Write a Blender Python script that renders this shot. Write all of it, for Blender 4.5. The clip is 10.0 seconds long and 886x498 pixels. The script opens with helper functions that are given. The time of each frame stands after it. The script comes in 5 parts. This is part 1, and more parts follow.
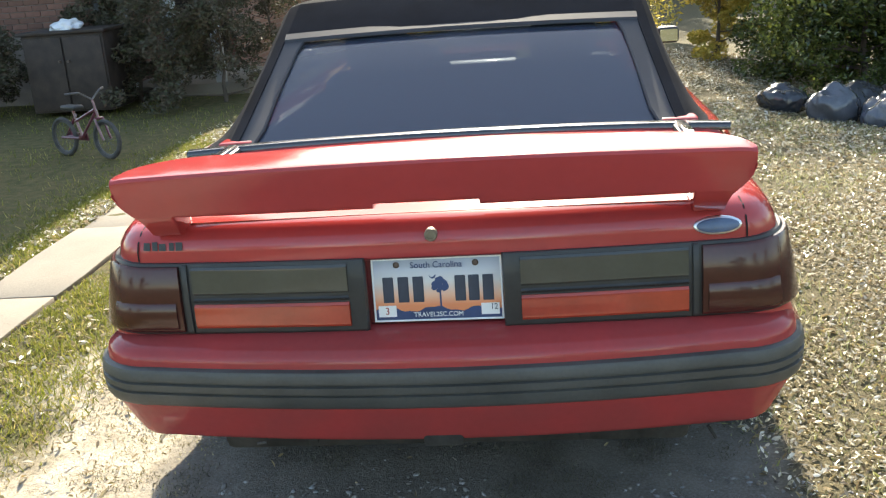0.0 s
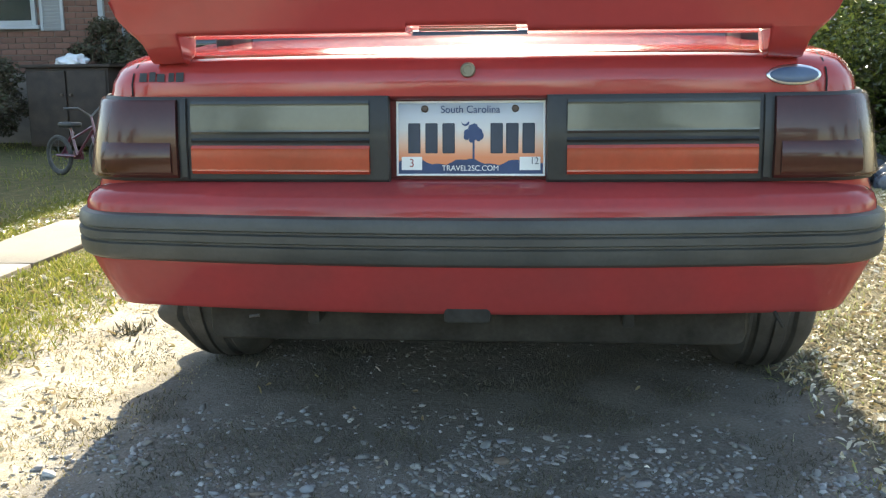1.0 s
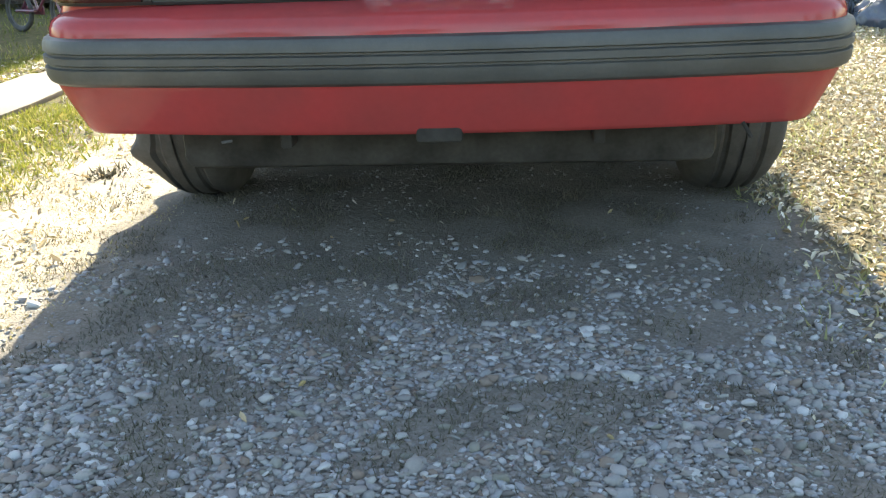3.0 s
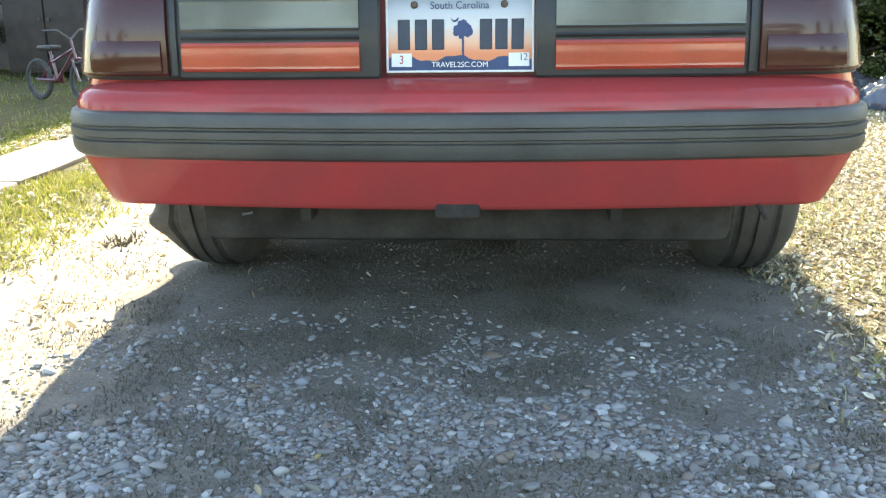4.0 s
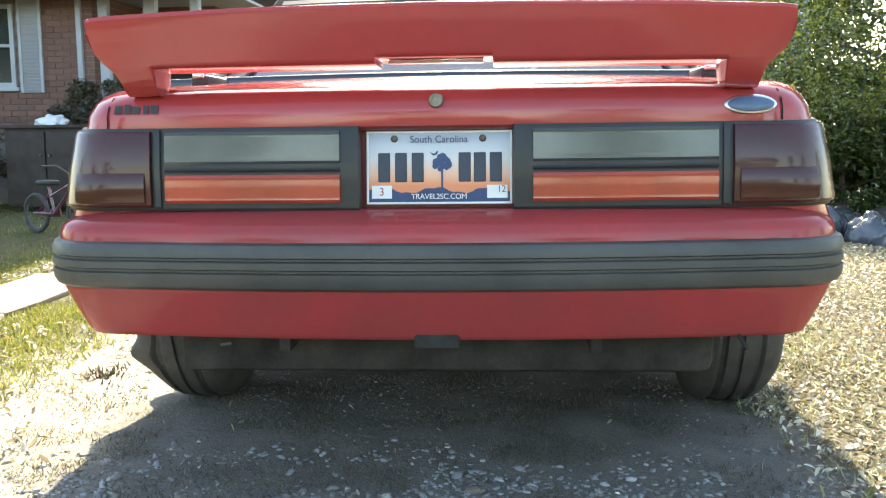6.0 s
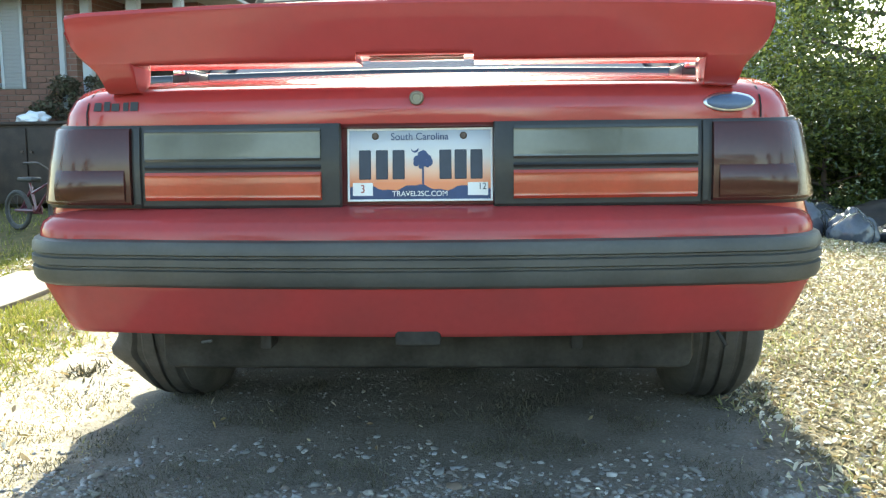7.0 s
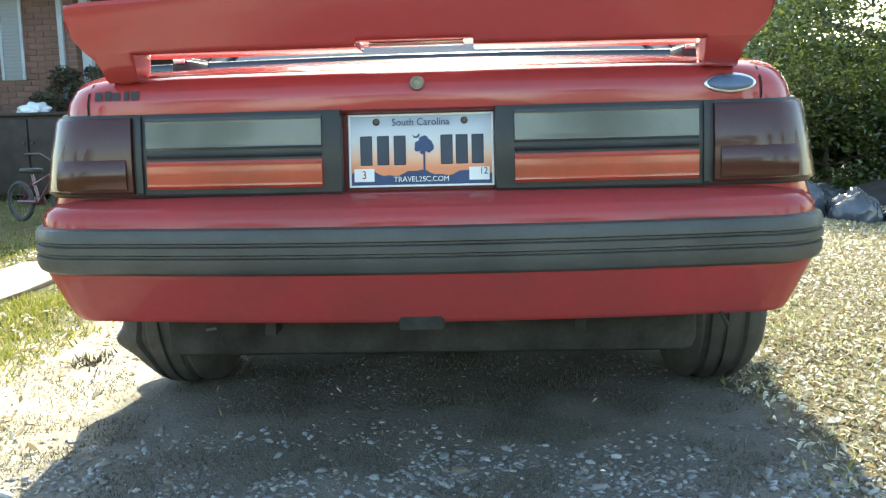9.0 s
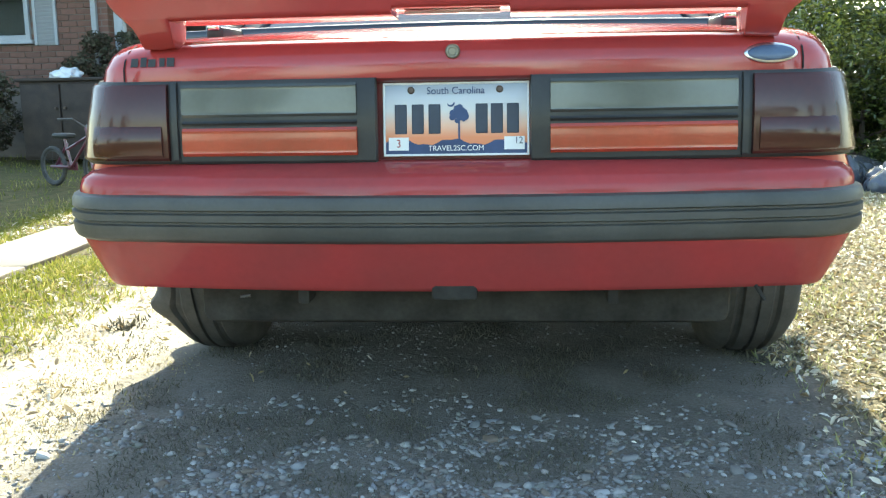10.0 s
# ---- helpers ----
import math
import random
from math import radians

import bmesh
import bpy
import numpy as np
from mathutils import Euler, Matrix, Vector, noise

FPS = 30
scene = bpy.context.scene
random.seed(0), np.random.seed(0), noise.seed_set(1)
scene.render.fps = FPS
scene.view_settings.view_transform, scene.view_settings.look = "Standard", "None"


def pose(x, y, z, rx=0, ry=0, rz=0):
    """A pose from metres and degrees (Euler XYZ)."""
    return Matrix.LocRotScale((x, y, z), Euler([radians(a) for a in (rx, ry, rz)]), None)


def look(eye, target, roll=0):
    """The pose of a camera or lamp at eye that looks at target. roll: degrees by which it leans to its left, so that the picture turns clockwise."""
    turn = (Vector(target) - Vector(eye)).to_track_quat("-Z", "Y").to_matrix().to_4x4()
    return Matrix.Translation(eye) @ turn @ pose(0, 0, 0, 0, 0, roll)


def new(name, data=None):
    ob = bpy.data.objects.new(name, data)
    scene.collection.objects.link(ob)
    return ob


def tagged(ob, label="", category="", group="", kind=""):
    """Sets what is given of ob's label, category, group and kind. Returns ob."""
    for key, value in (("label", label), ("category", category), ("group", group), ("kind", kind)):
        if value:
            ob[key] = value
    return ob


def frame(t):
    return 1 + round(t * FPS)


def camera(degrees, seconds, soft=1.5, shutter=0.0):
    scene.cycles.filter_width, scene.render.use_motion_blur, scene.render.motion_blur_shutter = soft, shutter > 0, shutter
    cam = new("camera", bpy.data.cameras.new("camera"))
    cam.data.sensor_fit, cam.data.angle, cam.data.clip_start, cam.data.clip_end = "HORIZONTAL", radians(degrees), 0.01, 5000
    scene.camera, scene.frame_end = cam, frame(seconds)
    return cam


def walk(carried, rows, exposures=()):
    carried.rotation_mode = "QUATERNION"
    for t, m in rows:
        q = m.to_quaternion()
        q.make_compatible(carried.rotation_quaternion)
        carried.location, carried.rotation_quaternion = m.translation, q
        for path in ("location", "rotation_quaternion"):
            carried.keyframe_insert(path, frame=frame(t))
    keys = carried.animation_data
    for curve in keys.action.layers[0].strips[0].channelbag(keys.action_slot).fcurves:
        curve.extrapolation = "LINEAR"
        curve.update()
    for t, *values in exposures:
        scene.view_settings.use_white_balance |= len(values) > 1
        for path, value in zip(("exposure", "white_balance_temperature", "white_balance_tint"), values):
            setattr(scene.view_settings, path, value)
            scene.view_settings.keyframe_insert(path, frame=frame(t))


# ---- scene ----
cam = camera(49.0, 10.0, soft=1.25)
PATH = [
    (0, (0.271, -2.105, 1.465), (0.046, -0.207, 0.876), -4.3),
    (0.1, (0.232, -2.085, 1.431), (0.035, -0.181, 0.853), -4.9),
    (0.2, (0.183, -2.063, 1.366), (-0.043, -0.165, 0.779), -5.2),
    (0.3, (0.16, -2.032, 1.273), (-0.089, -0.139, 0.681), -3.5),
    (0.4, (0.126, -2.006, 1.201), (-0.085, -0.118, 0.575), -3.6),
    (0.5, (0.131, -1.988, 1.134), (-0.154, -0.092, 0.563), -5.1),
    (0.6, (0.14, -1.963, 1.056), (-0.096, -0.044, 0.545), -3.8),
    (0.7, (0.141, -1.957, 1.002), (-0.076, -0.015, 0.578), -3.1),
    (0.8, (0.134, -1.97, 0.941), (-0.051, -0.009, 0.596), -0.7),
    (1, (0.142, -1.976, 0.86), (-0.055, -0.02, 0.49), -0.6),
    (1.1, (0.154, -1.984, 0.847), (-0.029, -0.048, 0.377), -1.4),
    (1.2, (0.148, -1.993, 0.827), (-0.053, -0.082, 0.273), -1.8),
    (1.5, (0.121, -1.998, 0.785), (-0.041, -0.1, 0.178), -1.4),
    (2, (0.139, -2.014, 0.787), (-0.064, -0.124, 0.163), -2.2),
    (2.5, (0.155, -2.005, 0.79), (0.0, -0.121, 0.138), -2.8),
    (3.8, (0.153, -2.025, 0.772), (-0.019, -0.116, 0.201), -0.6),
    (4, (0.132, -2.026, 0.795), (-0.031, -0.098, 0.288), -0.8),
    (4.5, (0.157, -2.028, 0.786), (-0.025, -0.061, 0.47), -0.9),
    (5, (0.163, -2.026, 0.782), (0.013, -0.05, 0.508), -0.2),
    (5.2, (0.162, -2.022, 0.778), (0.008, -0.04, 0.554), -0.2),
    (6.5, (0.172, -2.018, 0.791), (0.022, -0.039, 0.546), -1.0),
    (7, (0.176, -2.022, 0.788), (0.05, -0.041, 0.543), -0.7),
    (7.5, (0.179, -2.016, 0.788), (0.046, -0.036, 0.538), -1.2),
    (8, (0.18, -2.023, 0.792), (0.041, -0.044, 0.536), -1.2),
    (8.5, (0.177, -2.025, 0.791), (0.032, -0.048, 0.525), -1.4),
    (9, (0.177, -2.026, 0.787), (0.045, -0.05, 0.513), -1.5),
    (9.5, (0.178, -2.031, 0.786), (0.049, -0.059, 0.476), -1.5),
    (10, (0.163, -2.023, 0.789), (-0.025, -0.06, 0.452), -1.1),
]
walk(cam, [(t, look(eye, target, roll)) for t, eye, target, roll in PATH],
     [(0.0, 1.81, 7150, 6), (0.5, 1.81, 7150, 5), (1.0, 1.95, 7100, 4), (1.5, 2.07, 7100, 4), (2.5, 2.10, 7100, 4), (3.8, 2.52, 7100, 4), (4.5, 2.67, 7050, 3),
      (5.2, 2.47, 7050, 4), (6.5, 2.32, 7050, 4), (7.0, 2.29, 6800, -3), (8.0, 2.26, 6800, -3), (9.0, 2.22, 6750, -3), (10.0, 2.29, 6750, -4)])

# ---- world, sun ----
SUN_EL, SUN_AZ = radians(29.0), radians(-2.8)
world = bpy.data.worlds.new("sky")
scene.world = world
world.use_nodes = True
wn = world.node_tree.nodes
sky = wn.new("ShaderNodeTexSky")
sky.sky_type, sky.sun_disc = "NISHITA", False
sky.sun_elevation, sky.sun_rotation = SUN_EL, SUN_AZ
sky.air_density, sky.dust_density, sky.ozone_density = 1.0, 1.2, 1.0
world.node_tree.links.new(sky.outputs[0], wn["Background"].inputs[0])
wn["Background"].inputs[1].default_value = 0.15
sun = new("sun", bpy.data.lights.new("sun", "SUN"))
sun.data.energy, sun.data.angle, sun.data.color = 5.0, radians(0.55), (1.0, 0.93, 0.82)
to_sun = Vector((math.sin(SUN_AZ) * math.cos(SUN_EL), math.cos(SUN_AZ) * math.cos(SUN_EL), math.sin(SUN_EL)))
sun.matrix_world = Matrix.Translation((0, 20, 15)) @ to_sun.to_track_quat("Z", "Y").to_matrix().to_4x4()

rng = np.random.default_rng(7)


# ---- materials ----
def material(name, base, rough=0.6, metal=0.0, coat=0.0, spec=0.5, vary=0.15, scale=8.0, fine=90.0, bump=0.0, bump_scale=60.0, gloss=0.07, tint=None, island=0.0, random_object=0.0):
    """A surface with colour variation at two scales and fine relief; tint is a second colour that noise mixes in."""
    m = bpy.data.materials.new(name)
    m.use_nodes = True
    t = m.node_tree
    n, l = t.nodes, t.links
    p = n["Principled BSDF"]
    p.inputs["Roughness"].default_value = rough
    p.inputs["Metallic"].default_value = metal
    p.inputs["Coat Weight"].default_value = coat
    p.inputs["Coat Roughness"].default_value = gloss
    p.inputs["Specular IOR Level"].default_value = spec
    co = n.new("ShaderNodeTexCoord")
    big, small = n.new("ShaderNodeTexNoise"), n.new("ShaderNodeTexNoise")
    big.inputs["Scale"].default_value, small.inputs["Scale"].default_value = scale, fine
    big.inputs["Detail"].default_value, small.inputs["Detail"].default_value = 5, 3
    for k in (big, small):
        l.new(co.outputs["Object"], k.inputs["Vector"])
    mix = n.new("ShaderNodeMix")
    mix.data_type = "RGBA"
    other = tint or tuple(c * (1 - 2 * vary) for c in base)
    mix.inputs[6].default_value, mix.inputs[7].default_value = (*base, 1), (*other, 1)
    ramp = n.new("ShaderNodeMapRange")
    ramp.inputs[1].default_value, ramp.inputs[2].default_value = 0.35, 0.68
    l.new(big.outputs[0], ramp.inputs[0])
    l.new(ramp.outputs[0], mix.inputs[0])
    hsv = n.new("ShaderNodeHueSaturation")
    val = n.new("ShaderNodeMapRange")
    val.inputs[3].default_value, val.inputs[4].default_value = 1 - vary, 1 + vary
    l.new(small.outputs[0], val.inputs[0])
    last = val.outputs[0]
    if island or random_object:
        g = n.new("ShaderNodeNewGeometry") if island else n.new("ShaderNodeObjectInfo")
        k = island or random_object
        r = n.new("ShaderNodeMapRange")
        r.inputs[3].default_value, r.inputs[4].default_value = 1 - k, 1 + k
        l.new(g.outputs["Random Per Island" if island else "Random"], r.inputs[0])
        mul = n.new("ShaderNodeMath")
        mul.operation = "MULTIPLY"
        l.new(last, mul.inputs[0])
        l.new(r.outputs[0], mul.inputs[1])
        last = mul.outputs[0]
    l.new(last, hsv.inputs["Value"])
    l.new(mix.outputs[2], hsv.inputs["Color"])
    l.new(hsv.outputs[0], p.inputs["Base Color"])
    if bump:
        b, bt = n.new("ShaderNodeBump"), n.new("ShaderNodeTexNoise")
        bt.inputs["Scale"].default_value, bt.inputs["Detail"].default_value = bump_scale, 4
        l.new(co.outputs["Object"], bt.inputs["Vector"])
        b.inputs["Strength"].default_value, b.inputs["Distance"].default_value = bump, 0.01
        l.new(bt.outputs[0], b.inputs["Height"])
        l.new(b.outputs[0], p.inputs["Normal"])
    return m


def hue_islands(m, colours):
    """Gives every loose piece of a mesh one of the colours, softly mixed, at random."""
    t = m.node_tree
    n, l = t.nodes, t.links
    g, ramp = n.new("ShaderNodeNewGeometry"), n.new("ShaderNodeValToRGB")
    while len(ramp.color_ramp.elements) < len(colours):
        ramp.color_ramp.elements.new(0.5)
    for i, (e, c) in enumerate(zip(ramp.color_ramp.elements, colours)):
        e.position, e.color = i / (len(colours) - 1), (*c, 1)
    l.new(g.outputs["Random Per Island"], ramp.inputs[0])
    hsv = next(k for k in n if k.bl_idname == "ShaderNodeHueSaturation")
    l.new(ramp.outputs[0], hsv.inputs["Color"])
    return m


def leafy(m, amount=0.35):
    """Lets light through thin leaves."""
    t = m.node_tree
    n, l = t.nodes, t.links
    p = n["Principled BSDF"]
    tr, mix = n.new("ShaderNodeBsdfTranslucent"), n.new("ShaderNodeMixShader")
    src = p.inputs["Base Color"].links[0].from_socket
    l.new(src, tr.inputs["Color"])
    mix.inputs[0].default_value = amount
    l.new(p.outputs[0], mix.inputs[1])
    l.new(tr.outputs[0], mix.inputs[2])
    l.new(mix.outputs[0], n["Material Output"].inputs["Surface"])
    return m


def glass(name, colour, clear, rough=0.03, body=None):
    m = bpy.data.materials.new(name)
    m.use_nodes = True
    n, l = m.node_tree.nodes, m.node_tree.links
    tr, gl, mix, fr = n.new("ShaderNodeBsdfTransparent"), n.new("ShaderNodeBsdfPrincipled"), n.new("ShaderNodeMixShader"), n.new("ShaderNodeFresnel")
    tr.inputs[0].default_value = (*colour, 1)
    gl.inputs["Base Color"].default_value = (*(body or tuple(0.12 * c for c in colour)), 1)
    gl.inputs["Roughness"].default_value = rough
    mix.inputs[0].default_value = 1 - clear
    l.new(tr.outputs[0], mix.inputs[1])
    l.new(gl.outputs[0], mix.inputs[2])
    l.new(mix.outputs[0], n["Material Output"].inputs["Surface"])
    return m


RED = material("red_paint", (0.42, 0.05, 0.047), 0.5, coat=1.0, spec=0.0, gloss=0.1, vary=0.06, scale=3, fine=40, tint=(0.35, 0.048, 0.046))
RED_COVER = material("red_bumper_cover", (0.36, 0.047, 0.047), 0.5, coat=0.6, spec=0.0, vary=0.08, scale=5, fine=60, tint=(0.29, 0.05, 0.049), bump=0.02, bump_scale=200)
# blacks of rubber, tyre and trim raised in colour to imitate veiling glare
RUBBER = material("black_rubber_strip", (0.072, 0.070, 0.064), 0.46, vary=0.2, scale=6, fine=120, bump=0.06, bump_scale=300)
TYRE = material("tyre_rubber", (0.066, 0.062, 0.058), 0.75, vary=0.25, scale=14, bump=0.15, bump_scale=150)
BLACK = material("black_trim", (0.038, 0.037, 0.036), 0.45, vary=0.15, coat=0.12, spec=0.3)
GLOSS = material("glossy_black_moulding", (0.02, 0.02, 0.022), 0.22, coat=0.8, vary=0.1)
# underbody black raised in colour to imitate veiling glare
UNDER = material("glare_lifted_underbody", (0.055, 0.051, 0.046), 0.9, spec=0.15, vary=0.3, scale=9, bump=0.2)
CHROME = material("chrome", (0.75, 0.75, 0.76), 0.12, metal=1.0, vary=0.05)
ALLOY = material("wheel_alloy", (0.45, 0.45, 0.46), 0.35, metal=0.8, vary=0.08)
RUST = material("exhaust_steel", (0.16, 0.12, 0.10), 0.55, metal=0.7, vary=0.3, scale=20)
FABRIC = material("black_soft_top_fabric", (0.015, 0.017, 0.023), 0.95, spec=0.03, vary=0.18, scale=5, fine=220, bump=0.05, bump_scale=500)
FABRIC_DARK = material("black_window_binding", (0.03, 0.031, 0.036), 0.6, vary=0.15, fine=220)
SEAT = material("grey_seat_cloth", (0.06, 0.055, 0.055), 0.85, vary=0.2)
LAMP_RED = material("dark_red_lamp_lens", (0.062, 0.016, 0.013), 0.25, coat=0.45, spec=0.25, gloss=0.05, vary=0.15, scale=5)
# pale pink stands in for sunlight glowing through the brake lamp lens
GLOW_LENS = material("sun_glow_lens", (0.55, 0.36, 0.36), 0.2, coat=1.0, vary=0.05)
SILVER = material("satin_silver_rim", (0.78, 0.78, 0.79), 0.32, metal=1.0, vary=0.04)
LAMP_GREY = material("smoky_reverse_lens", (0.055, 0.058, 0.05), 0.22, coat=0.7, vary=0.12, scale=7)
LAMP_ORANGE = material("red_orange_reflector", (0.40, 0.05, 0.025), 0.2, coat=0.7, vary=0.12, scale=9)
BRASS = material("lock_brass", (0.26, 0.24, 0.19), 0.45, metal=0.7)
OVAL_BLUE = material("badge_blue", (0.075, 0.115, 0.20), 0.4, coat=0.4)
DARKLINE = material("seam_black", (0.008, 0.007, 0.007), 0.9)
PLATE_BLUE = material("plate_blue", (0.03, 0.06, 0.16), 0.5)
PLATE_INK = material("plate_ink", (0.035, 0.045, 0.07), 0.5)
PLATE_WHITE = material("plate_white", (0.8, 0.8, 0.78), 0.45, vary=0.05)
STICKER_RED = material("sticker_red", (0.35, 0.04, 0.03), 0.5)
REAR_WINDOW = glass("tinted_rear_window", (0.36, 0.40, 0.46), 0.13, 0.12, (0.04, 0.049, 0.072))
CLEAR = glass("clear_glass", (0.85, 0.9, 0.88), 0.82, 0.02)
BARK = material("bark", (0.10, 0.075, 0.055), 0.9, vary=0.3, scale=6, bump=0.6, bump_scale=30)
PEBBLE = hue_islands(material("pebbles", (0.4, 0.37, 0.33), 0.7, vary=0.14, scale=40, fine=300, island=0.25),
                     [(0.12, 0.10, 0.083), (0.20, 0.185, 0.17), (0.25, 0.245, 0.235), (0.175, 0.13, 0.095), (0.24, 0.245, 0.255), (0.15, 0.145, 0.115), (0.36, 0.355, 0.345), (0.13, 0.107, 0.088), (0.21, 0.215, 0.225)])
DRY_LEAF = leafy(hue_islands(material("dry_leaves", (0.4, 0.3, 0.18), 0.34, vary=0.15, island=0.2),
                       [(0.46, 0.37, 0.22), (0.18, 0.125, 0.065), (0.72, 0.66, 0.52), (0.25, 0.20, 0.08), (0.34, 0.25, 0.13), (0.80, 0.76, 0.66), (0.13, 0.095, 0.05)]), 0.25)
GRASS = leafy(hue_islands(material("grass", (0.12, 0.16, 0.03), 0.55, vary=0.2, island=0.2),
                    [(0.16, 0.19, 0.022), (0.27, 0.265, 0.045), (0.10, 0.125, 0.02), (0.38, 0.31, 0.11)]), 0.4)
STRAW = leafy(hue_islands(material("dry_grass", (0.42, 0.34, 0.18), 0.6, vary=0.2, island=0.2),
                    [(0.38, 0.36, 0.19), (0.26, 0.27, 0.09), (0.50, 0.47, 0.32), (0.17, 0.20, 0.05)]), 0.35)
EVERGREEN = leafy(hue_islands(material("glossy_leaves", (0.05, 0.08, 0.025), 0.1, vary=0.2, island=0.2, coat=0.6),
                        [(0.04, 0.06, 0.018), (0.07, 0.10, 0.025), (0.12, 0.145, 0.03), (0.03, 0.045, 0.018)]), 0.4)
AUTUMN = leafy(hue_islands(material("autumn_leaves", (0.3, 0.22, 0.05), 0.6, vary=0.2, island=0.2),
                     [(0.34, 0.25, 0.05), (0.22, 0.20, 0.05), (0.38, 0.22, 0.05), (0.14, 0.15, 0.04)]), 0.5)
YELLOW_LEAF = leafy(hue_islands(material("yellow_leaves", (0.4, 0.3, 0.05), 0.5, vary=0.2, island=0.2),
                          [(0.50, 0.36, 0.05), (0.36, 0.32, 0.06), (0.56, 0.42, 0.10), (0.24, 0.22, 0.05)]), 0.5)
BROWN_LEAF = leafy(hue_islands(material("dull_leaves", (0.07, 0.06, 0.035), 0.6, vary=0.2, island=0.2),
                         [(0.06, 0.055, 0.03), (0.09, 0.07, 0.045), (0.05, 0.06, 0.025), (0.11, 0.075, 0.05)]), 0.2)
WEED = leafy(hue_islands(material("dead_straw", (0.3, 0.24, 0.13), 0.6, vary=0.2, island=0.2),
                   [(0.34, 0.27, 0.15), (0.22, 0.17, 0.085), (0.42, 0.35, 0.21), (0.27, 0.24, 0.09)]), 0.3)
MOSS = leafy(hue_islands(material("withered_grass", (0.1, 0.085, 0.05), 0.8, vary=0.2, island=0.2),
                   [(0.085, 0.078, 0.05), (0.12, 0.105, 0.07), (0.06, 0.06, 0.036), (0.15, 0.13, 0.095)]), 0.2)
BAG = material("black_bin_bag", (0.04, 0.042, 0.05), 0.22, vary=0.15, coat=0.4, bump=0.35, bump_scale=14)
BAG_GREY = material("grey_bin_bag", (0.10, 0.108, 0.13), 0.25, vary=0.2, scale=5, coat=0.4, bump=0.35, bump_scale=14)
TARP = material("dark_tarp", (0.035, 0.03, 0.03), 0.5, vary=0.25, bump=0.5, bump_scale=10)
BRICK = material("red_brick", (0.19, 0.093, 0.068), 0.85, vary=0.15, scale=12, tint=(0.15, 0.075, 0.056), bump=0.3, random_object=0.16)
MORTAR = material("mortar", (0.20, 0.165, 0.14), 0.9, vary=0.12, bump=0.2)
BRICKWORK = material("brickwork", (0.20, 0.095, 0.07), 0.85, vary=0.2, scale=12, tint=(0.15, 0.075, 0.056), bump=0.3)
bt = BRICKWORK.node_tree.nodes.new("ShaderNodeTexBrick")
bt.inputs["Scale"].default_value, bt.inputs["Brick Width"].default_value, bt.inputs["Row Height"].default_value, bt.inputs["Mortar Size"].default_value = 1.0, 0.215, 0.075, 0.006
bt.inputs["Mortar"].default_value = (0.20, 0.165, 0.14, 1)
bt.inputs["Color2"].default_value = (0.17, 0.085, 0.065, 1)
bco, bsx, bad, bcx = (BRICKWORK.node_tree.nodes.new(k) for k in ("ShaderNodeTexCoord", "ShaderNodeSeparateXYZ", "ShaderNodeMath", "ShaderNodeCombineXYZ"))
bl = BRICKWORK.node_tree.links
bl.new(bco.outputs["Object"], bsx.inputs[0])
bl.new(bsx.outputs[0], bad.inputs[0])
bl.new(bsx.outputs[1], bad.inputs[1])
bl.new(bad.outputs[0], bcx.inputs[0])
bl.new(bsx.outputs[2], bcx.inputs[1])
bl.new(bcx.outputs[0], bt.inputs["Vector"])
bl.new(next(k for k in BRICKWORK.node_tree.nodes if k.bl_idname == "ShaderNodeHueSaturation").outputs[0], bt.inputs["Color1"])
bl.new(bt.outputs["Color"], BRICKWORK.node_tree.nodes["Principled BSDF"].inputs["Base Color"])
# white paint kept grey, the porch's deep shade put into its colour
WHITE = material("darkened_white_paint", (0.38, 0.39, 0.41), 0.6, vary=0.08, scale=4)
ROOF = material("grey_shingles", (0.11, 0.10, 0.10), 0.9, vary=0.2, scale=10, bump=0.3)
DARKWOOD = material("dark_brown_wood", (0.045, 0.03, 0.023), 0.7, vary=0.25, scale=7, bump=0.2)
PINK = material("pink_red_bicycle_paint", (0.13, 0.027, 0.048), 0.3, coat=0.8)
CONCRETE = material("concrete", (0.216, 0.187, 0.148), 0.9, vary=0.12, scale=4, fine=70, bump=0.25, bump_scale=90, tint=(0.19, 0.162, 0.126))
DULL_STEEL = material("dull_bicycle_steel", (0.14, 0.135, 0.13), 0.55, metal=0.6, vary=0.2)
# pale colour of the strip that imitates a bright streak inside the car
STREAK = leafy(material("pale_yellow_streak", (0.72, 0.70, 0.34), 0.7, vary=0.04), 0.5)
SHEET = material("white_plastic_sheet", (0.75, 0.76, 0.78), 0.4, vary=0.06, bump=0.4, bump_scale=20)


# ---- mesh helpers ----
def mesh_of(name, verts, faces, mat, smooth=True):
    me = bpy.data.meshes.new(name)
    me.from_pydata([tuple(map(float, v)) for v in verts] if not isinstance(verts, np.ndarray) else verts.tolist(), [], faces if isinstance(faces, list) else faces.tolist())
    me.materials.append(mat)
    if smooth:
        me.polygons.foreach_set("use_smooth", [True] * len(me.polygons))
    me.update()
    return me


def thing(name, label, category, at=(0, 0, 0), rz=0.0, group="", kind=""):
    ob = new(name)
    ob.matrix_world = pose(*at, 0, 0, rz)
    ob.empty_display_size = 0.2
    return tagged(ob, label, category, group, kind)


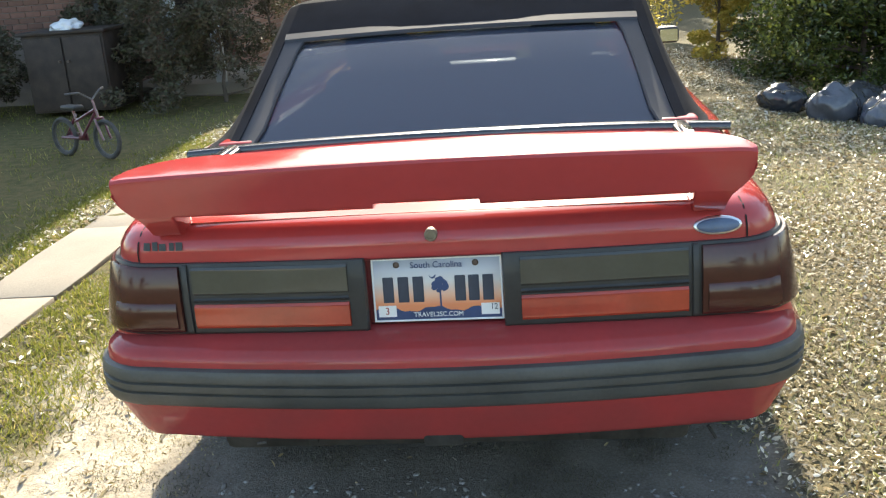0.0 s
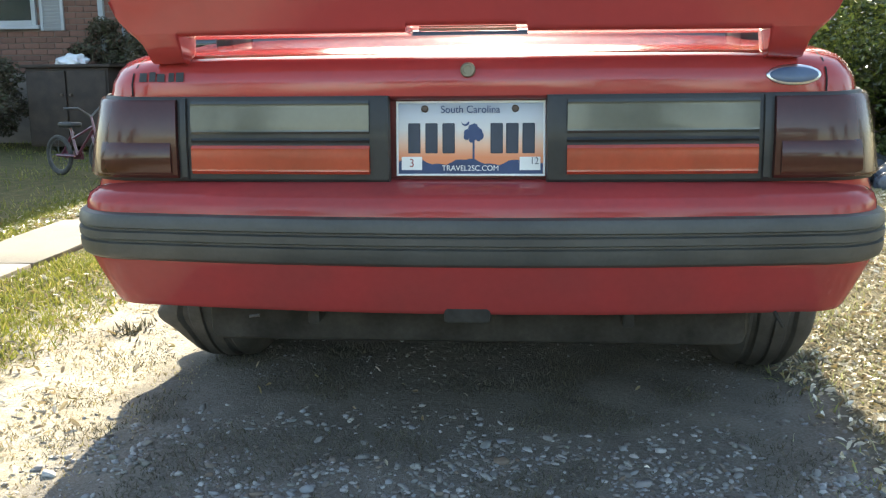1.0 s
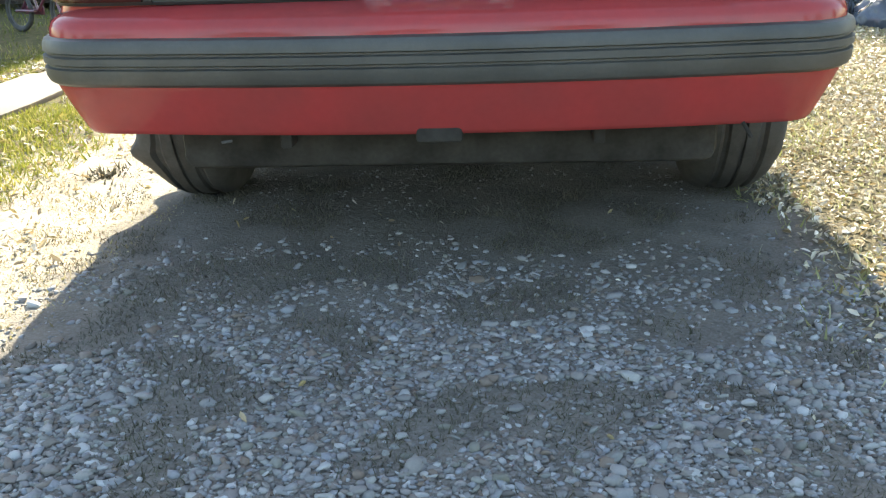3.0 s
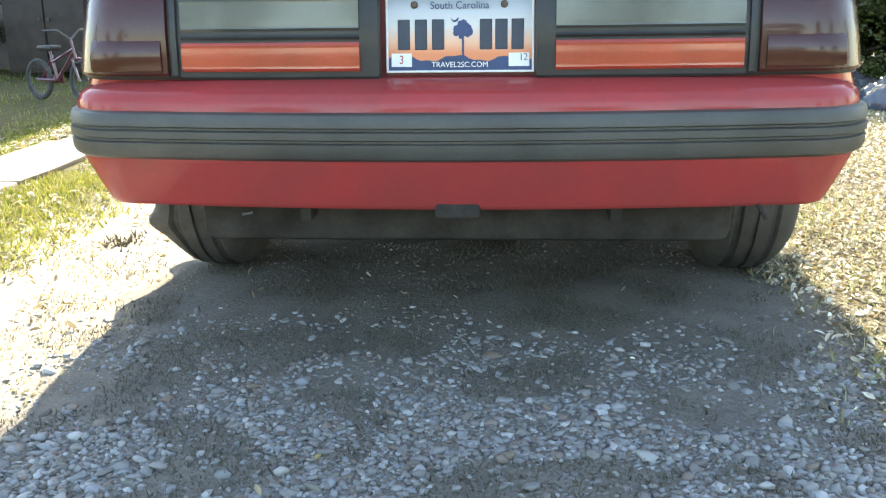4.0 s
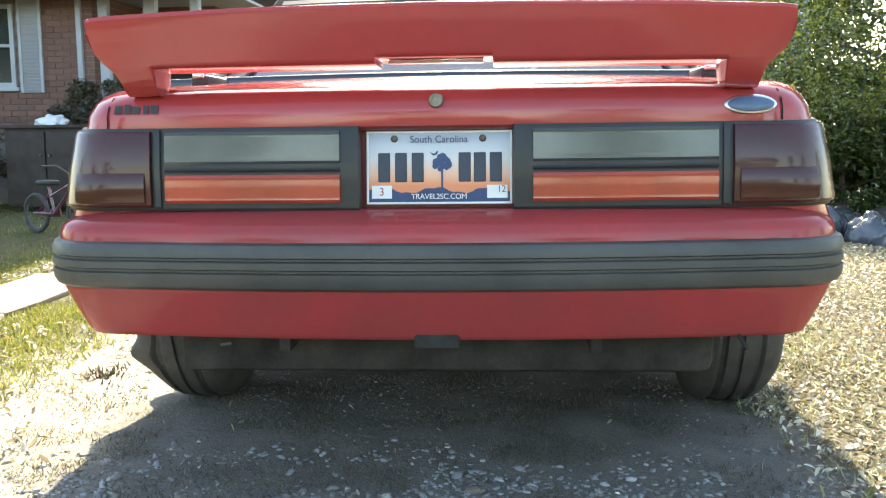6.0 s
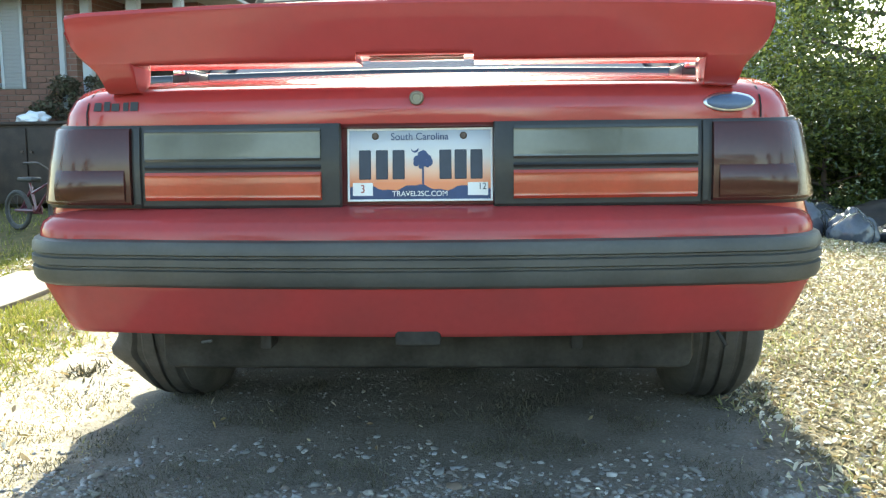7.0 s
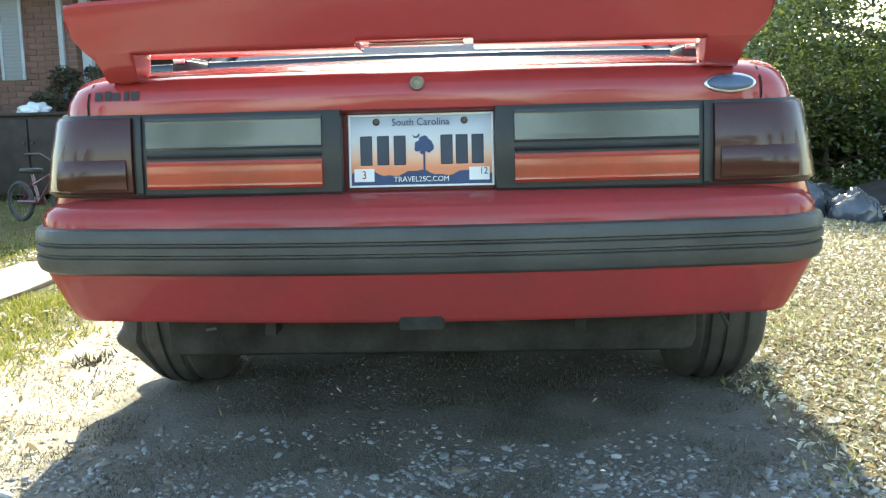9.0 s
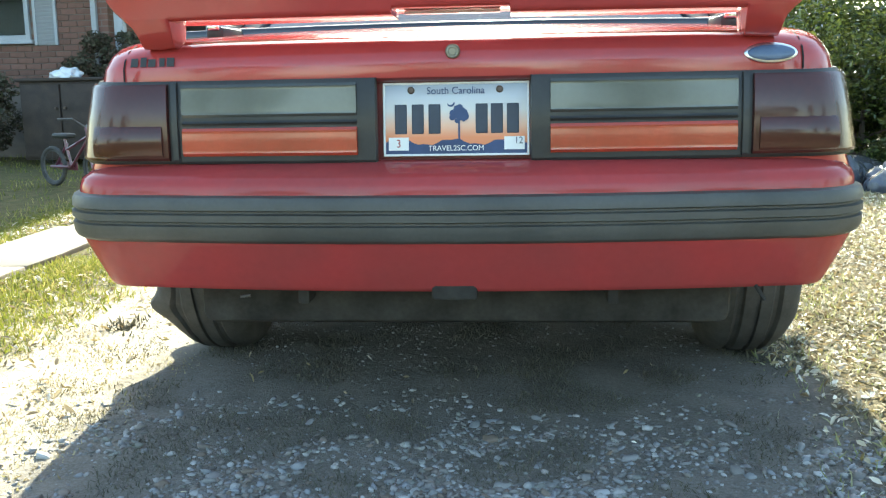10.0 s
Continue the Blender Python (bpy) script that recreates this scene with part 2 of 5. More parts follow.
def part(name, bm, mat, parent=None, label="", smooth=True, angle=35):
    """Links a bmesh as one mesh object under a thing or a part."""
    me = bpy.data.meshes.new(name)
    bmesh.ops.recalc_face_normals(bm, faces=bm.faces)
    if smooth:
        for e in bm.edges:
            e.smooth = len(e.link_faces) != 2 or e.calc_face_angle(0) < radians(angle)
        for f in bm.faces:
            f.smooth = True
    bm.to_mesh(me)
    bm.free()
    me.materials.append(mat)
    ob = new(name, me)
    if parent is not None:
        ob.parent = parent
    return tagged(ob, label)


def box(bm, x0, x1, y0, y1, z0, z1, bevel=0.0, seg=2):
    r = bmesh.ops.create_cube(bm, size=1)
    v = r["verts"]
    for k in v:
        k.co = Vector(((x0 + x1) / 2 + k.co.x * (x1 - x0), (y0 + y1) / 2 + k.co.y * (y1 - y0), (z0 + z1) / 2 + k.co.z * (z1 - z0)))
    if bevel:
        edges = {e for k in v for e in k.link_edges}
        bmesh.ops.bevel(bm, geom=list(edges), offset=bevel, segments=seg, profile=0.5, affect="EDGES")


def boxed(*args, **kw):
    bm = bmesh.new()
    box(bm, *args, **kw)
    return bm


def tube(bm, p, q, r, r2=None, seg=10):
    p, q = Vector(p), Vector(q)
    d = q - p
    m = Matrix.Translation((p + q) / 2) @ d.to_track_quat("Z", "Y").to_matrix().to_4x4()
    bmesh.ops.create_cone(bm, cap_ends=True, segments=seg, radius1=r, radius2=r if r2 is None else r2, depth=d.length, matrix=m)


def tubed(*args, **kw):
    bm = bmesh.new()
    tube(bm, *args, **kw)
    return bm


def revolve(profile, seg=40, axis="x"):
    """A body of revolution about the x axis from rows of (x, radius)."""
    bm = bmesh.new()
    rings = [[bm.verts.new((x, r * math.cos(2 * math.pi * i / seg), r * math.sin(2 * math.pi * i / seg))) for i in range(seg)] for x, r in profile]
    for a, b in zip(rings, rings[1:]):
        for i in range(seg):
            j = (i + 1) % seg
            bm.faces.new((a[i], a[j], b[j], b[i]))
    for ring in (rings[0], rings[-1]):
        bm.faces.new(ring)
    return bm


def loft(rows, closed=False, cap=False):
    """Skin over rows of points, each row as long as the others."""
    bm = bmesh.new()
    vs = [[bm.verts.new(p) for p in row] for row in rows]
    n = len(rows[0])
    for a, b in zip(vs, vs[1:]):
        for i in range(n if closed else n - 1):
            j = (i + 1) % n
            bm.faces.new((a[i], a[j], b[j], b[i]))
    if cap:
        bm.faces.new(vs[0])
        bm.faces.new(list(reversed(vs[-1])))
    return bm


def lettering(name, text, size, at, parent, mat, stretch=1.0, rx=90, extrude=0.0006):
    c = bpy.data.curves.new(name, "FONT")
    c.body, c.size, c.align_x, c.align_y, c.extrude = text, size, "CENTER", "CENTER", extrude
    tmp = bpy.data.objects.new(name, c)
    scene.collection.objects.link(tmp)
    me = bpy.data.meshes.new_from_object(tmp.evaluated_get(bpy.context.evaluated_depsgraph_get()))
    bpy.data.objects.remove(tmp)
    me.materials.clear()
    me.materials.append(mat)
    ob = new(name, me)
    ob.matrix_world = pose(*at, rx) @ Matrix.Diagonal((stretch, 1, 1, 1))
    ob.parent = parent
    return ob


def cluster(verts, faces, places, sizes, turns=None):
    """Copies one small form to many places, each with its own size (three numbers) and turn, as plain arrays."""
    n, k = len(places), len(verts)
    v = verts[None] * sizes[:, None, :]
    if turns is not None:
        v = np.einsum("nij,nkj->nki", turns, v)
    v = v + places[:, None, :]
    f = faces[None] + (np.arange(n) * k)[:, None, None]
    return v.reshape(-1, 3), f.reshape(-1, faces.shape[1])


def turn_matrices(n, tilt=1.0, r=rng):
    """Random turns: any heading, with a lean up to tilt radians."""
    a, b, c = r.uniform(0, 2 * np.pi, n), r.normal(0, tilt, n), r.normal(0, tilt, n)
    ca, sa, cb, sb, cc, sc = np.cos(a), np.sin(a), np.cos(b), np.sin(b), np.cos(c), np.sin(c)
    z, o = np.zeros(n), np.ones(n)
    rz = np.stack([ca, -sa, z, sa, ca, z, z, z, o], 1).reshape(n, 3, 3)
    rx = np.stack([o, z, z, z, cb, -sb, z, sb, cb], 1).reshape(n, 3, 3)
    ry = np.stack([cc, z, sc, z, o, z, -sc, z, cc], 1).reshape(n, 3, 3)
    return rz @ rx @ ry


def stuff(name, v, f, mat, label, category, smooth=False):
    ob = new(name, mesh_of(name, v, f, mat, smooth))
    return tagged(ob, label, category, kind="stuff")


def ico(sub):
    bm = bmesh.new()
    bmesh.ops.create_icosphere(bm, subdivisions=sub, radius=1)
    v = np.array([k.co[:] for k in bm.verts])
    f = np.array([[k.index for k in q.verts] for q in bm.faces])
    bm.free()
    return v, f


# ---- ground ----
def dip(x, y):
    """The yard falls away gently towards the trees."""
    u, v = min(1.0, max(0.0, (x - 1.1) / 3.0)), min(1.0, max(0.0, (y - 0.8) / 7.0))
    return -0.31 * u * u * (3 - 2 * u) * v * v * (3 - 2 * v)


def relief(x, y):
    """Height of the ground: nearly flat, with small humps off the drive."""
    off = min(1.0, max(0.0, (max(abs(x) - 1.0, y - 5.5, 0.0)) / 1.5))
    fine = 0.006 * noise.noise((x * 2.3, y * 2.3, 0.3)) + 0.004 * noise.noise((x * 9, y * 9, 4.0))
    broad = 0.035 * noise.noise((x * 0.6 + 5, y * 0.6, 1.7)) * off
    return fine + broad + dip(x, y)


def steps(lo, hi, step, far, grow=1.16):
    inner = list(np.arange(lo, hi, step))
    a, d = [], step
    x = lo
    while x > -far:
        d *= grow
        x -= d
        a.append(x)
    b, d = [], step
    x = inner[-1]
    while x < far:
        d *= grow
        x += d
        b.append(x)
    return a[::-1] + inner + b


def ground_material():
    m = bpy.data.materials.new("ground_soil")
    m.use_nodes = True
    n, l = m.node_tree.nodes, m.node_tree.links
    p = n["Principled BSDF"]
    p.inputs["Roughness"].default_value = 0.95
    p.inputs["Specular IOR Level"].default_value = 0.15
    co = n.new("ShaderNodeTexCoord")

    def tex(scale, detail=5, rough=0.6):
        k = n.new("ShaderNodeTexNoise")
        k.inputs["Scale"].default_value, k.inputs["Detail"].default_value, k.inputs["Roughness"].default_value = scale, detail, rough
        l.new(co.outputs["Object"], k.inputs["Vector"])
        return k.outputs[0]

    def ranged(s, a, b, c=0.0, d=1.0):
        k = n.new("ShaderNodeMapRange")
        for i, v in enumerate((a, b, c, d)):
            k.inputs[i + 1].default_value = v
        l.new(s, k.inputs[0])
        return k.outputs[0]

    def mix(f, a, b):
        k = n.new("ShaderNodeMix")
        k.data_type = "RGBA"
        l.new(f, k.inputs[0])
        for s, i in ((a, 6), (b, 7)):
            if isinstance(s, tuple):
                k.inputs[i].default_value = (*s, 1)
            else:
                l.new(s, k.inputs[i])
        return k.outputs[2]

    def math2(op, a, b):
        k = n.new("ShaderNodeMath")
        k.operation = op
        for i, s in enumerate((a, b)):
            if isinstance(s, (int, float)):
                k.inputs[i].default_value = s
            else:
                l.new(s, k.inputs[i])
        return k.outputs[0]

    xyz = n.new("ShaderNodeSeparateXYZ")
    l.new(co.outputs["Object"], xyz.inputs[0])
    wobble = ranged(tex(1.6), 0.3, 0.7, -0.35, 0.35)
    x = math2("ADD", xyz.outputs[0], wobble)
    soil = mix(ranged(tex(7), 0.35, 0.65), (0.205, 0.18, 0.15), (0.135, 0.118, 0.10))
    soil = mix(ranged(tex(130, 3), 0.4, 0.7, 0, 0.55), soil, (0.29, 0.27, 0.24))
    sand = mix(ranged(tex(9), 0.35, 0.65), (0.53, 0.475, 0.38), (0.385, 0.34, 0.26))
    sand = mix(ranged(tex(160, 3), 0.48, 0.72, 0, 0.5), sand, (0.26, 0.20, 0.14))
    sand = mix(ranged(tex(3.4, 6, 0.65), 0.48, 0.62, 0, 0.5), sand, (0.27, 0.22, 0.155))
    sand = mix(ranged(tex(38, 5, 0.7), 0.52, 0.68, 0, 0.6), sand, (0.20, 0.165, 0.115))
    litter = mix(ranged(tex(22), 0.35, 0.65), (0.12, 0.10, 0.056), (0.06, 0.052, 0.028))
    litter = mix(ranged(tex(75, 4), 0.42, 0.6, 0, 0.8), litter, (0.10, 0.085, 0.042))
    litter = mix(ranged(tex(200, 3), 0.45, 0.7, 0, 0.35), litter, (0.32, 0.28, 0.19))
    lawn = mix(ranged(tex(12), 0.35, 0.65), (0.07, 0.072, 0.026), (0.14, 0.11, 0.05))
    # unseen ground behind the viewpoint, made dark to dim the lamp lens reflections
    unseen_back_ground = mix(ranged(tex(6), 0.35, 0.65), (0.075, 0.085, 0.035), (0.13, 0.11, 0.055))
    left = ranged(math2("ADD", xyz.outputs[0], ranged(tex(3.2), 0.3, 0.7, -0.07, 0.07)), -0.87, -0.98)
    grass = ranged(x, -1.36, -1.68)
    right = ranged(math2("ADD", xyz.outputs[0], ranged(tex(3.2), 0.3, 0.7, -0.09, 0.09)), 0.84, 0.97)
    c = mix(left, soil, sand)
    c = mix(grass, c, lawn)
    c = mix(right, c, litter)
    c = mix(ranged(xyz.outputs[1], -2.6, -4.2), c, unseen_back_ground)
    l.new(c, p.inputs["Base Color"])
    b = n.new("ShaderNodeBump")
    b.inputs["Strength"].default_value, b.inputs["Distance"].default_value = 0.7, 0.02
    l.new(tex(45, 8, 0.7), b.inputs["Height"])
    l.new(b.outputs[0], p.inputs["Normal"])
    return m


xs, ys = steps(-3.6, 3.6, 0.045, 900), steps(-3.0, 8.0, 0.05, 900)
gv = np.array([(x, y, relief(x, y) if abs(x) < 60 and abs(y) < 60 else 0.0) for y in ys for x in xs])
nx = len(xs)
gi = np.arange(nx * (len(ys) - 1)).reshape(-1, nx)[:, :-1].ravel()
gf = np.stack([gi, gi + 1, gi + 1 + nx, gi + nx], 1)
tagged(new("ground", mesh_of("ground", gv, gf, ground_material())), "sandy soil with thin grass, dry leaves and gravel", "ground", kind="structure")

# concrete garden walk, slightly uneven, in slabs
walk_bed = thing("pavement", "pale worn concrete garden walk beside the drive", "walkway", kind="structure")
slab_rng = random.Random(5)
y = 0.82
while y < 8.5:
    length = 1.22
    bm = boxed(-0.215, 0.215, 0.004, length - 0.004, -0.07, 0.012, bevel=0.006)
    bmesh.ops.subdivide_edges(bm, edges=bm.edges, cuts=3, use_grid_fill=True)
    for v in bm.verts:
        v.co += Vector((0.03 * noise.noise(v.co * 4 + Vector((0, y, 0))), 0.004 * noise.noise(v.co * 9), 0.004 * noise.noise(v.co * 6 + Vector((y, 0, 0)))))
    slab = part("slab", bm, CONCRETE, walk_bed)
    slab.matrix_world = pose(-2.31 - 0.02 * (y - 2), y, slab_rng.uniform(-0.003, 0.006), slab_rng.uniform(-0.4, 0.4), 0, 1.2 + slab_rng.uniform(-0.5, 0.5))
    y += length + 0.01

# ---- the car ----
HEIGHTS = [0.30, 0.36, 0.45, 0.55, 0.62, 0.68, 0.74, 0.80, 0.83, 0.855, 0.872, 0.882, 0.886]
WIDTHS = [0.79, 0.82, 0.855, 0.862, 0.832, 0.819, 0.808, 0.797, 0.788, 0.774, 0.758, 0.735, 0.71]
REARS = [0.22, 0.14, 0.03, 0.0, -0.02, -0.02, -0.018, -0.014, -0.018, -0.012, 0.005, 0.028, 0.055]
FRONTS = [4.15, 4.28, 4.36, 4.36, 4.33, 4.30, 4.27, 4.23, 4.21, 4.19, 4.17, 4.15, 4.12]
TOP_Y = [0.0, 0.07, 0.4, 0.74, 1.3, 2.8, 3.0, 3.6, 4.1, 4.4]
TOP_Z = [0.883, 0.886, 0.908, 0.932, 0.935, 0.940, 0.95, 0.905, 0.84, 0.78]
REAR_AXLE, FRONT_AXLE, WHEEL_R = 0.87, 3.42, 0.322


def lift(x, y, z):
    """Raises the shoulders and decks along the car's length, and narrows the nose."""
    s = min(1.0, max(0.0, (z - 0.56) / 0.326))
    z += (float(np.interp(y, TOP_Y, TOP_Z)) - 0.886) * s * s * (3 - 2 * s)
    # hidden widening of the flanks behind the tail, added to widen the car's shadow
    u = min(1.0, max(0.0, (y - 0.4) / 0.5))
    x *= 1 + 0.046 * u * u * (3 - 2 * u)
    if y > 3.5:
        x *= 1 - 0.11 * (y - 3.5) ** 2
    return (x, y, z)


def outline(w, r, f, radius=0.13, bow=0.03):
    """Half plan of the body from the middle of the tail round to the middle of the nose."""
    pts = [(w * k / 8 * (w - radius) / w, r + bow * (k / 8) ** 2) for k in range(9)]
    cy = r + bow + radius
    pts += [(w - radius + radius * math.sin(a), cy - radius * math.cos(a)) for a in (radians(15 * k) for k in range(1, 7))]
    y0 = pts[-1][1]
    count = 80
    pts += [(w, y0 + (f - 0.3 - y0) * k / count) for k in range(1, count + 1)]
    pts += [(w - 0.3 + 0.3 * math.cos(a), f - 0.3 + 0.3 * math.sin(a)) for a in (radians(15 * k) for k in range(1, 6))]
    pts += [((w - 0.3) * (1 - k / 6), f) for k in range(0, 7)]
    return pts


def in_arch(y, z):
    return any(math.hypot(y - c, z - WHEEL_R) < 0.365 for c in (REAR_AXLE, FRONT_AXLE))


car = thing("convertible_car", "red two-door convertible with black soft top, parked on gravel", "car", (-0.003, 0, 0), 0.6)

# body shell
rows = []
for w, r, f, z in zip(WIDTHS, REARS, FRONTS, HEIGHTS):
    half = outline(w, r, f)
    ring = [lift(x, y, z) for x, y in half] + [lift(-x, y, z) for x, y in reversed(half[1:-1])]
    rows.append(ring)
bm = loft(rows, closed=True)
gone = [f for f in bm.faces if in_arch(f.calc_center_median().y, f.calc_center_median().z) and abs(f.calc_center_median().x) > 0.5]
gone += [f for f in bm.faces if f not in gone and f.calc_center_median().z < 0.37 and f.calc_center_median().y < 0.75]
# recess for the number plate
gone += [f for f in bm.faces if f not in gone and abs(f.calc_center_median().x) < 0.165 and 0.62 < f.calc_center_median().z < 0.80 and f.calc_center_median().y < 0.2]
bmesh.ops.delete(bm, geom=gone, context="FACES")
body = part("body", bm, RED, car, angle=50)


def deck(y0, y1, mat, name, inset=0.0, crown=0.014, n=30):
    rows = []
    for k in range(n + 1):
        y = y0 + (y1 - y0) * k / n
        w = 0.712 - inset
        d = y - (0.055 + 0.03)
        if d < 0.13:
            w = min(w, 0.58 + math.sqrt(max(0.0, 0.13 ** 2 - (0.13 - max(d, 0.0)) ** 2)) + 0.002 - inset)
        back = 4.12
        if y > back - 0.3:
            w -= 0.3 - math.sqrt(max(0.0, 0.09 - (y - back + 0.3) ** 2))
        rows.append([lift(w * (i / 12 - 1), y, 0.886 + crown * (1 - (i / 12 - 1) ** 2) * min(1, max(0, (y - 0.05) / 0.1))) for i in range(25)])
    bm = loft(rows)
    low = bmesh.ops.extrude_face_region(bm, geom=list(bm.faces))
    for v in (k for k in low["geom"] if isinstance(k, bmesh.types.BMVert)):
        v.co.z -= 0.018
    return part(name, bm, mat, car)


deck(0.057, 0.735, RED, "trunk_lid")
deck(2.86, 4.11, RED, "hood")
for s in (-1, 1):
    part("door_sill", boxed(*sorted((s * 0.60, s * 0.715)), 0.72, 2.88, 0.925, 0.953, bevel=0.012), RED, car)
    # wheel arch lips
    for c in (REAR_AXLE, FRONT_AXLE):
        rows = []
        for k in range(27):
            a = radians(-8 + 196 * k / 26)
            row = []
            for rad, out in ((0.352, -0.10), (0.352, 0.004), (0.366, 0.010), (0.405, 0.003)):
                yy, zz = c + rad * math.cos(a), WHEEL_R + rad * math.sin(a)
                w = float(np.interp(zz, HEIGHTS, WIDTHS))
                row.append(lift(s * (w + out), yy, zz))
            rows.append(row)
        part("wheel_arch", loft(rows), RED, car)

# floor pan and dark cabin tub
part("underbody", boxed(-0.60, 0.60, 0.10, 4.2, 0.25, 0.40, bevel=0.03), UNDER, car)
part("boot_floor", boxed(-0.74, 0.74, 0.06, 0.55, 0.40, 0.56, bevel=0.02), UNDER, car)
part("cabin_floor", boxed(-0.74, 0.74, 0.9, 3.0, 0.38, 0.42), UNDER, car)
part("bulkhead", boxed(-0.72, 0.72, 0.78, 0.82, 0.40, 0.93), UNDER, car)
part("dashboard", boxed(-0.70, 0.70, 2.72, 2.9, 0.55, 0.925, bevel=0.03), BLACK, car)
# made-up strip, standing in for the bright streak behind the rear window
paper = part("bright_streak", loft([[(x, 2.755, 0.925), (x, 2.76, 0.966), (x, 2.77, 0.966), (x, 2.78, 0.925)] for x in (0.125, 0.18, 0.235)], closed=True, cap=True), STREAK)
tagged(paper, "pale yellow strip added on the dashboard for a bright streak", "paper")
part("rear_seat", boxed(-0.60, 0.60, 0.95, 1.15, 0.45, 0.93, bevel=0.07, seg=3), SEAT, car)
for s in (-1, 1):
    part("front_seat", boxed(s * 0.36 - 0.24, s * 0.36 + 0.24, 1.72, 1.90, 0.45, 1.02, bevel=0.07, seg=3), SEAT, car)
    part("headrest", boxed(s * 0.36 - 0.13, s * 0.36 + 0.13, 1.70, 1.80, 1.03, 1.17, bevel=0.04, seg=3), SEAT, car)
    part("seat_base", boxed(s * 0.36 - 0.25, s * 0.36 + 0.25, 1.85, 2.35, 0.42, 0.60, bevel=0.06, seg=3), SEAT, car)
bm = revolve([(-0.012, 0.165), (-0.012, 0.195), (0.012, 0.195), (0.012, 0.165)], 32)
wheel_rim = part("steering_wheel", bm, BLACK, car)
wheel_rim.matrix_world = pose(-0.36, 2.58, 0.86, 0, 25, 90)

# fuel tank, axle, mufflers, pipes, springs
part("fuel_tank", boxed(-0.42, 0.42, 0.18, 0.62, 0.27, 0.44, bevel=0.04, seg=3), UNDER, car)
part("rear_axle", tubed((-0.70, REAR_AXLE, WHEEL_R), (0.70, REAR_AXLE, WHEEL_R), 0.045, seg=14), UNDER, car)
bm = bmesh.new()
bmesh.ops.create_uvsphere(bm, u_segments=16, v_segments=10, radius=0.15, matrix=Matrix.Translation((0, REAR_AXLE, WHEEL_R)) @ Matrix.Diagonal((0.8, 0.9, 1, 1)))
part("differential", bm, UNDER, car)
for s in (-1, 1):
    bm = bmesh.new()
    pts = [(s * 0.35, 1.6, 0.25), (s * 0.42, 1.25, 0.27), (s * 0.48, 0.87, 0.42), (s * 0.52, 0.50, 0.42), (s * 0.55, 0.30, 0.42), (s * 0.57, 0.20, 0.415)]
    for p, q in zip(pts, pts[1:]):
        tube(bm, p, q, 0.026, seg=12)
    pipe = part("tail_pipe", bm, UNDER, car)
    bm = bmesh.new()
    tube(bm, (s * 0.57, 0.21, 0.415), (s * 0.585, 0.13, 0.405), 0.024, seg=16)
    part("pipe_tip", bm, RUST, pipe, "weathered steel pipe tip")
    part("tow_hook", boxed(s * 0.33 - 0.012, s * 0.33 + 0.012, -0.01, 0.06, 0.325, 0.37, bevel=0.004), UNDER, car)
part("exhaust_hanger", tubed((0.612, -0.045, 0.372), (0.630, -0.05, 0.342), 0.004), UNDER, car)
part("wire_clip", tubed((-0.462, -0.034, 0.346), (-0.440, -0.034, 0.349), 0.003), DULL_STEEL, car, "small pale metal clip under the bumper")
part("bumper_bracket", boxed(-0.048, 0.048, -0.07, 0.02, 0.345, 0.385, bevel=0.008), UNDER, car)


# wheels
def wheel(at, s, soft=False):
    half = [(0.095, 0.200), (0.116, 0.208), (0.123, 0.226), (0.122, 0.256), (0.116, 0.283), (0.104, 0.304), (0.084, 0.317), (0.062, 0.321), (0.052, 0.312), (0.042, 0.313), (0.036, 0.322), (0.006, 0.323), (0.004, 0.315)]
    p = [(-a, b) for a, b in half] + half[::-1]
    hub = part("wheel", revolve([(-0.05, 0.05), (-0.05, 0.06), (0.06, 0.06), (0.065, 0.03)], 20), BLACK, car)
    hub.matrix_world = pose(*at, 0, 0, 0 if s > 0 else 180)
    bm = revolve(p, 110)
    for v in bm.verts:
        h = WHEEL_R + v.co.z
        if v.co.x > 0.03:
            q = min(1.0, (v.co.x - 0.03) / 0.07)
            if soft:
                # slack tyre: a roll bulges out of the wall above a drawn-in shoulder
                v.co.x += q * 0.036 * math.exp(-((h - 0.178) / 0.034) ** 2)
            v.co.x -= q * (0.05 if soft else 0.03) * max(0.0, (0.15 - h) / 0.15) ** 1.2
    t = part("tyre", bm, TYRE, hub)
    rim = part("rim", revolve([(-0.09, 0.19), (-0.095, 0.206), (0.09, 0.207), (0.098, 0.198), (0.085, 0.185), (0.04, 0.175), (0.035, 0.16), (-0.06, 0.16)], 40), ALLOY, hub)
    for k in range(5):
        bm = bmesh.new()
        box(bm, 0.045, 0.075, -0.03, 0.03, 0.03, 0.18, bevel=0.008)
        bmesh.ops.rotate(bm, verts=bm.verts, matrix=Matrix.Rotation(radians(72 * k), 3, "X"))
        part("spoke", bm, ALLOY, hub)


for s in (-1, 1):
    wheel((0.758 if s > 0 else -0.79, REAR_AXLE, WHEEL_R - 0.004), s, s < 0)
    wheel((s * 0.752, FRONT_AXLE, WHEEL_R - 0.004), s)


# bumpers: a profile (inset, height) swept along the plan
def bumper_plan(w, y_mid, y_end, bow=0.055, radius=0.17, sign=1):
    half = [((w - radius) * k / 16, y_mid + bow * (k / 16) ** 2) for k in range(17)]
    cy = y_mid + bow + radius
    half += [(w - radius + radius * math.sin(a), cy - radius * math.cos(a)) for a in (radians(9 * k) for k in range(1, 11))]
    half += [(w, cy + (y_end - cy) * k / 6) for k in range(1, 7)]
    full = [(-x, y) for x, y in reversed(half[1:])] + half
    return full


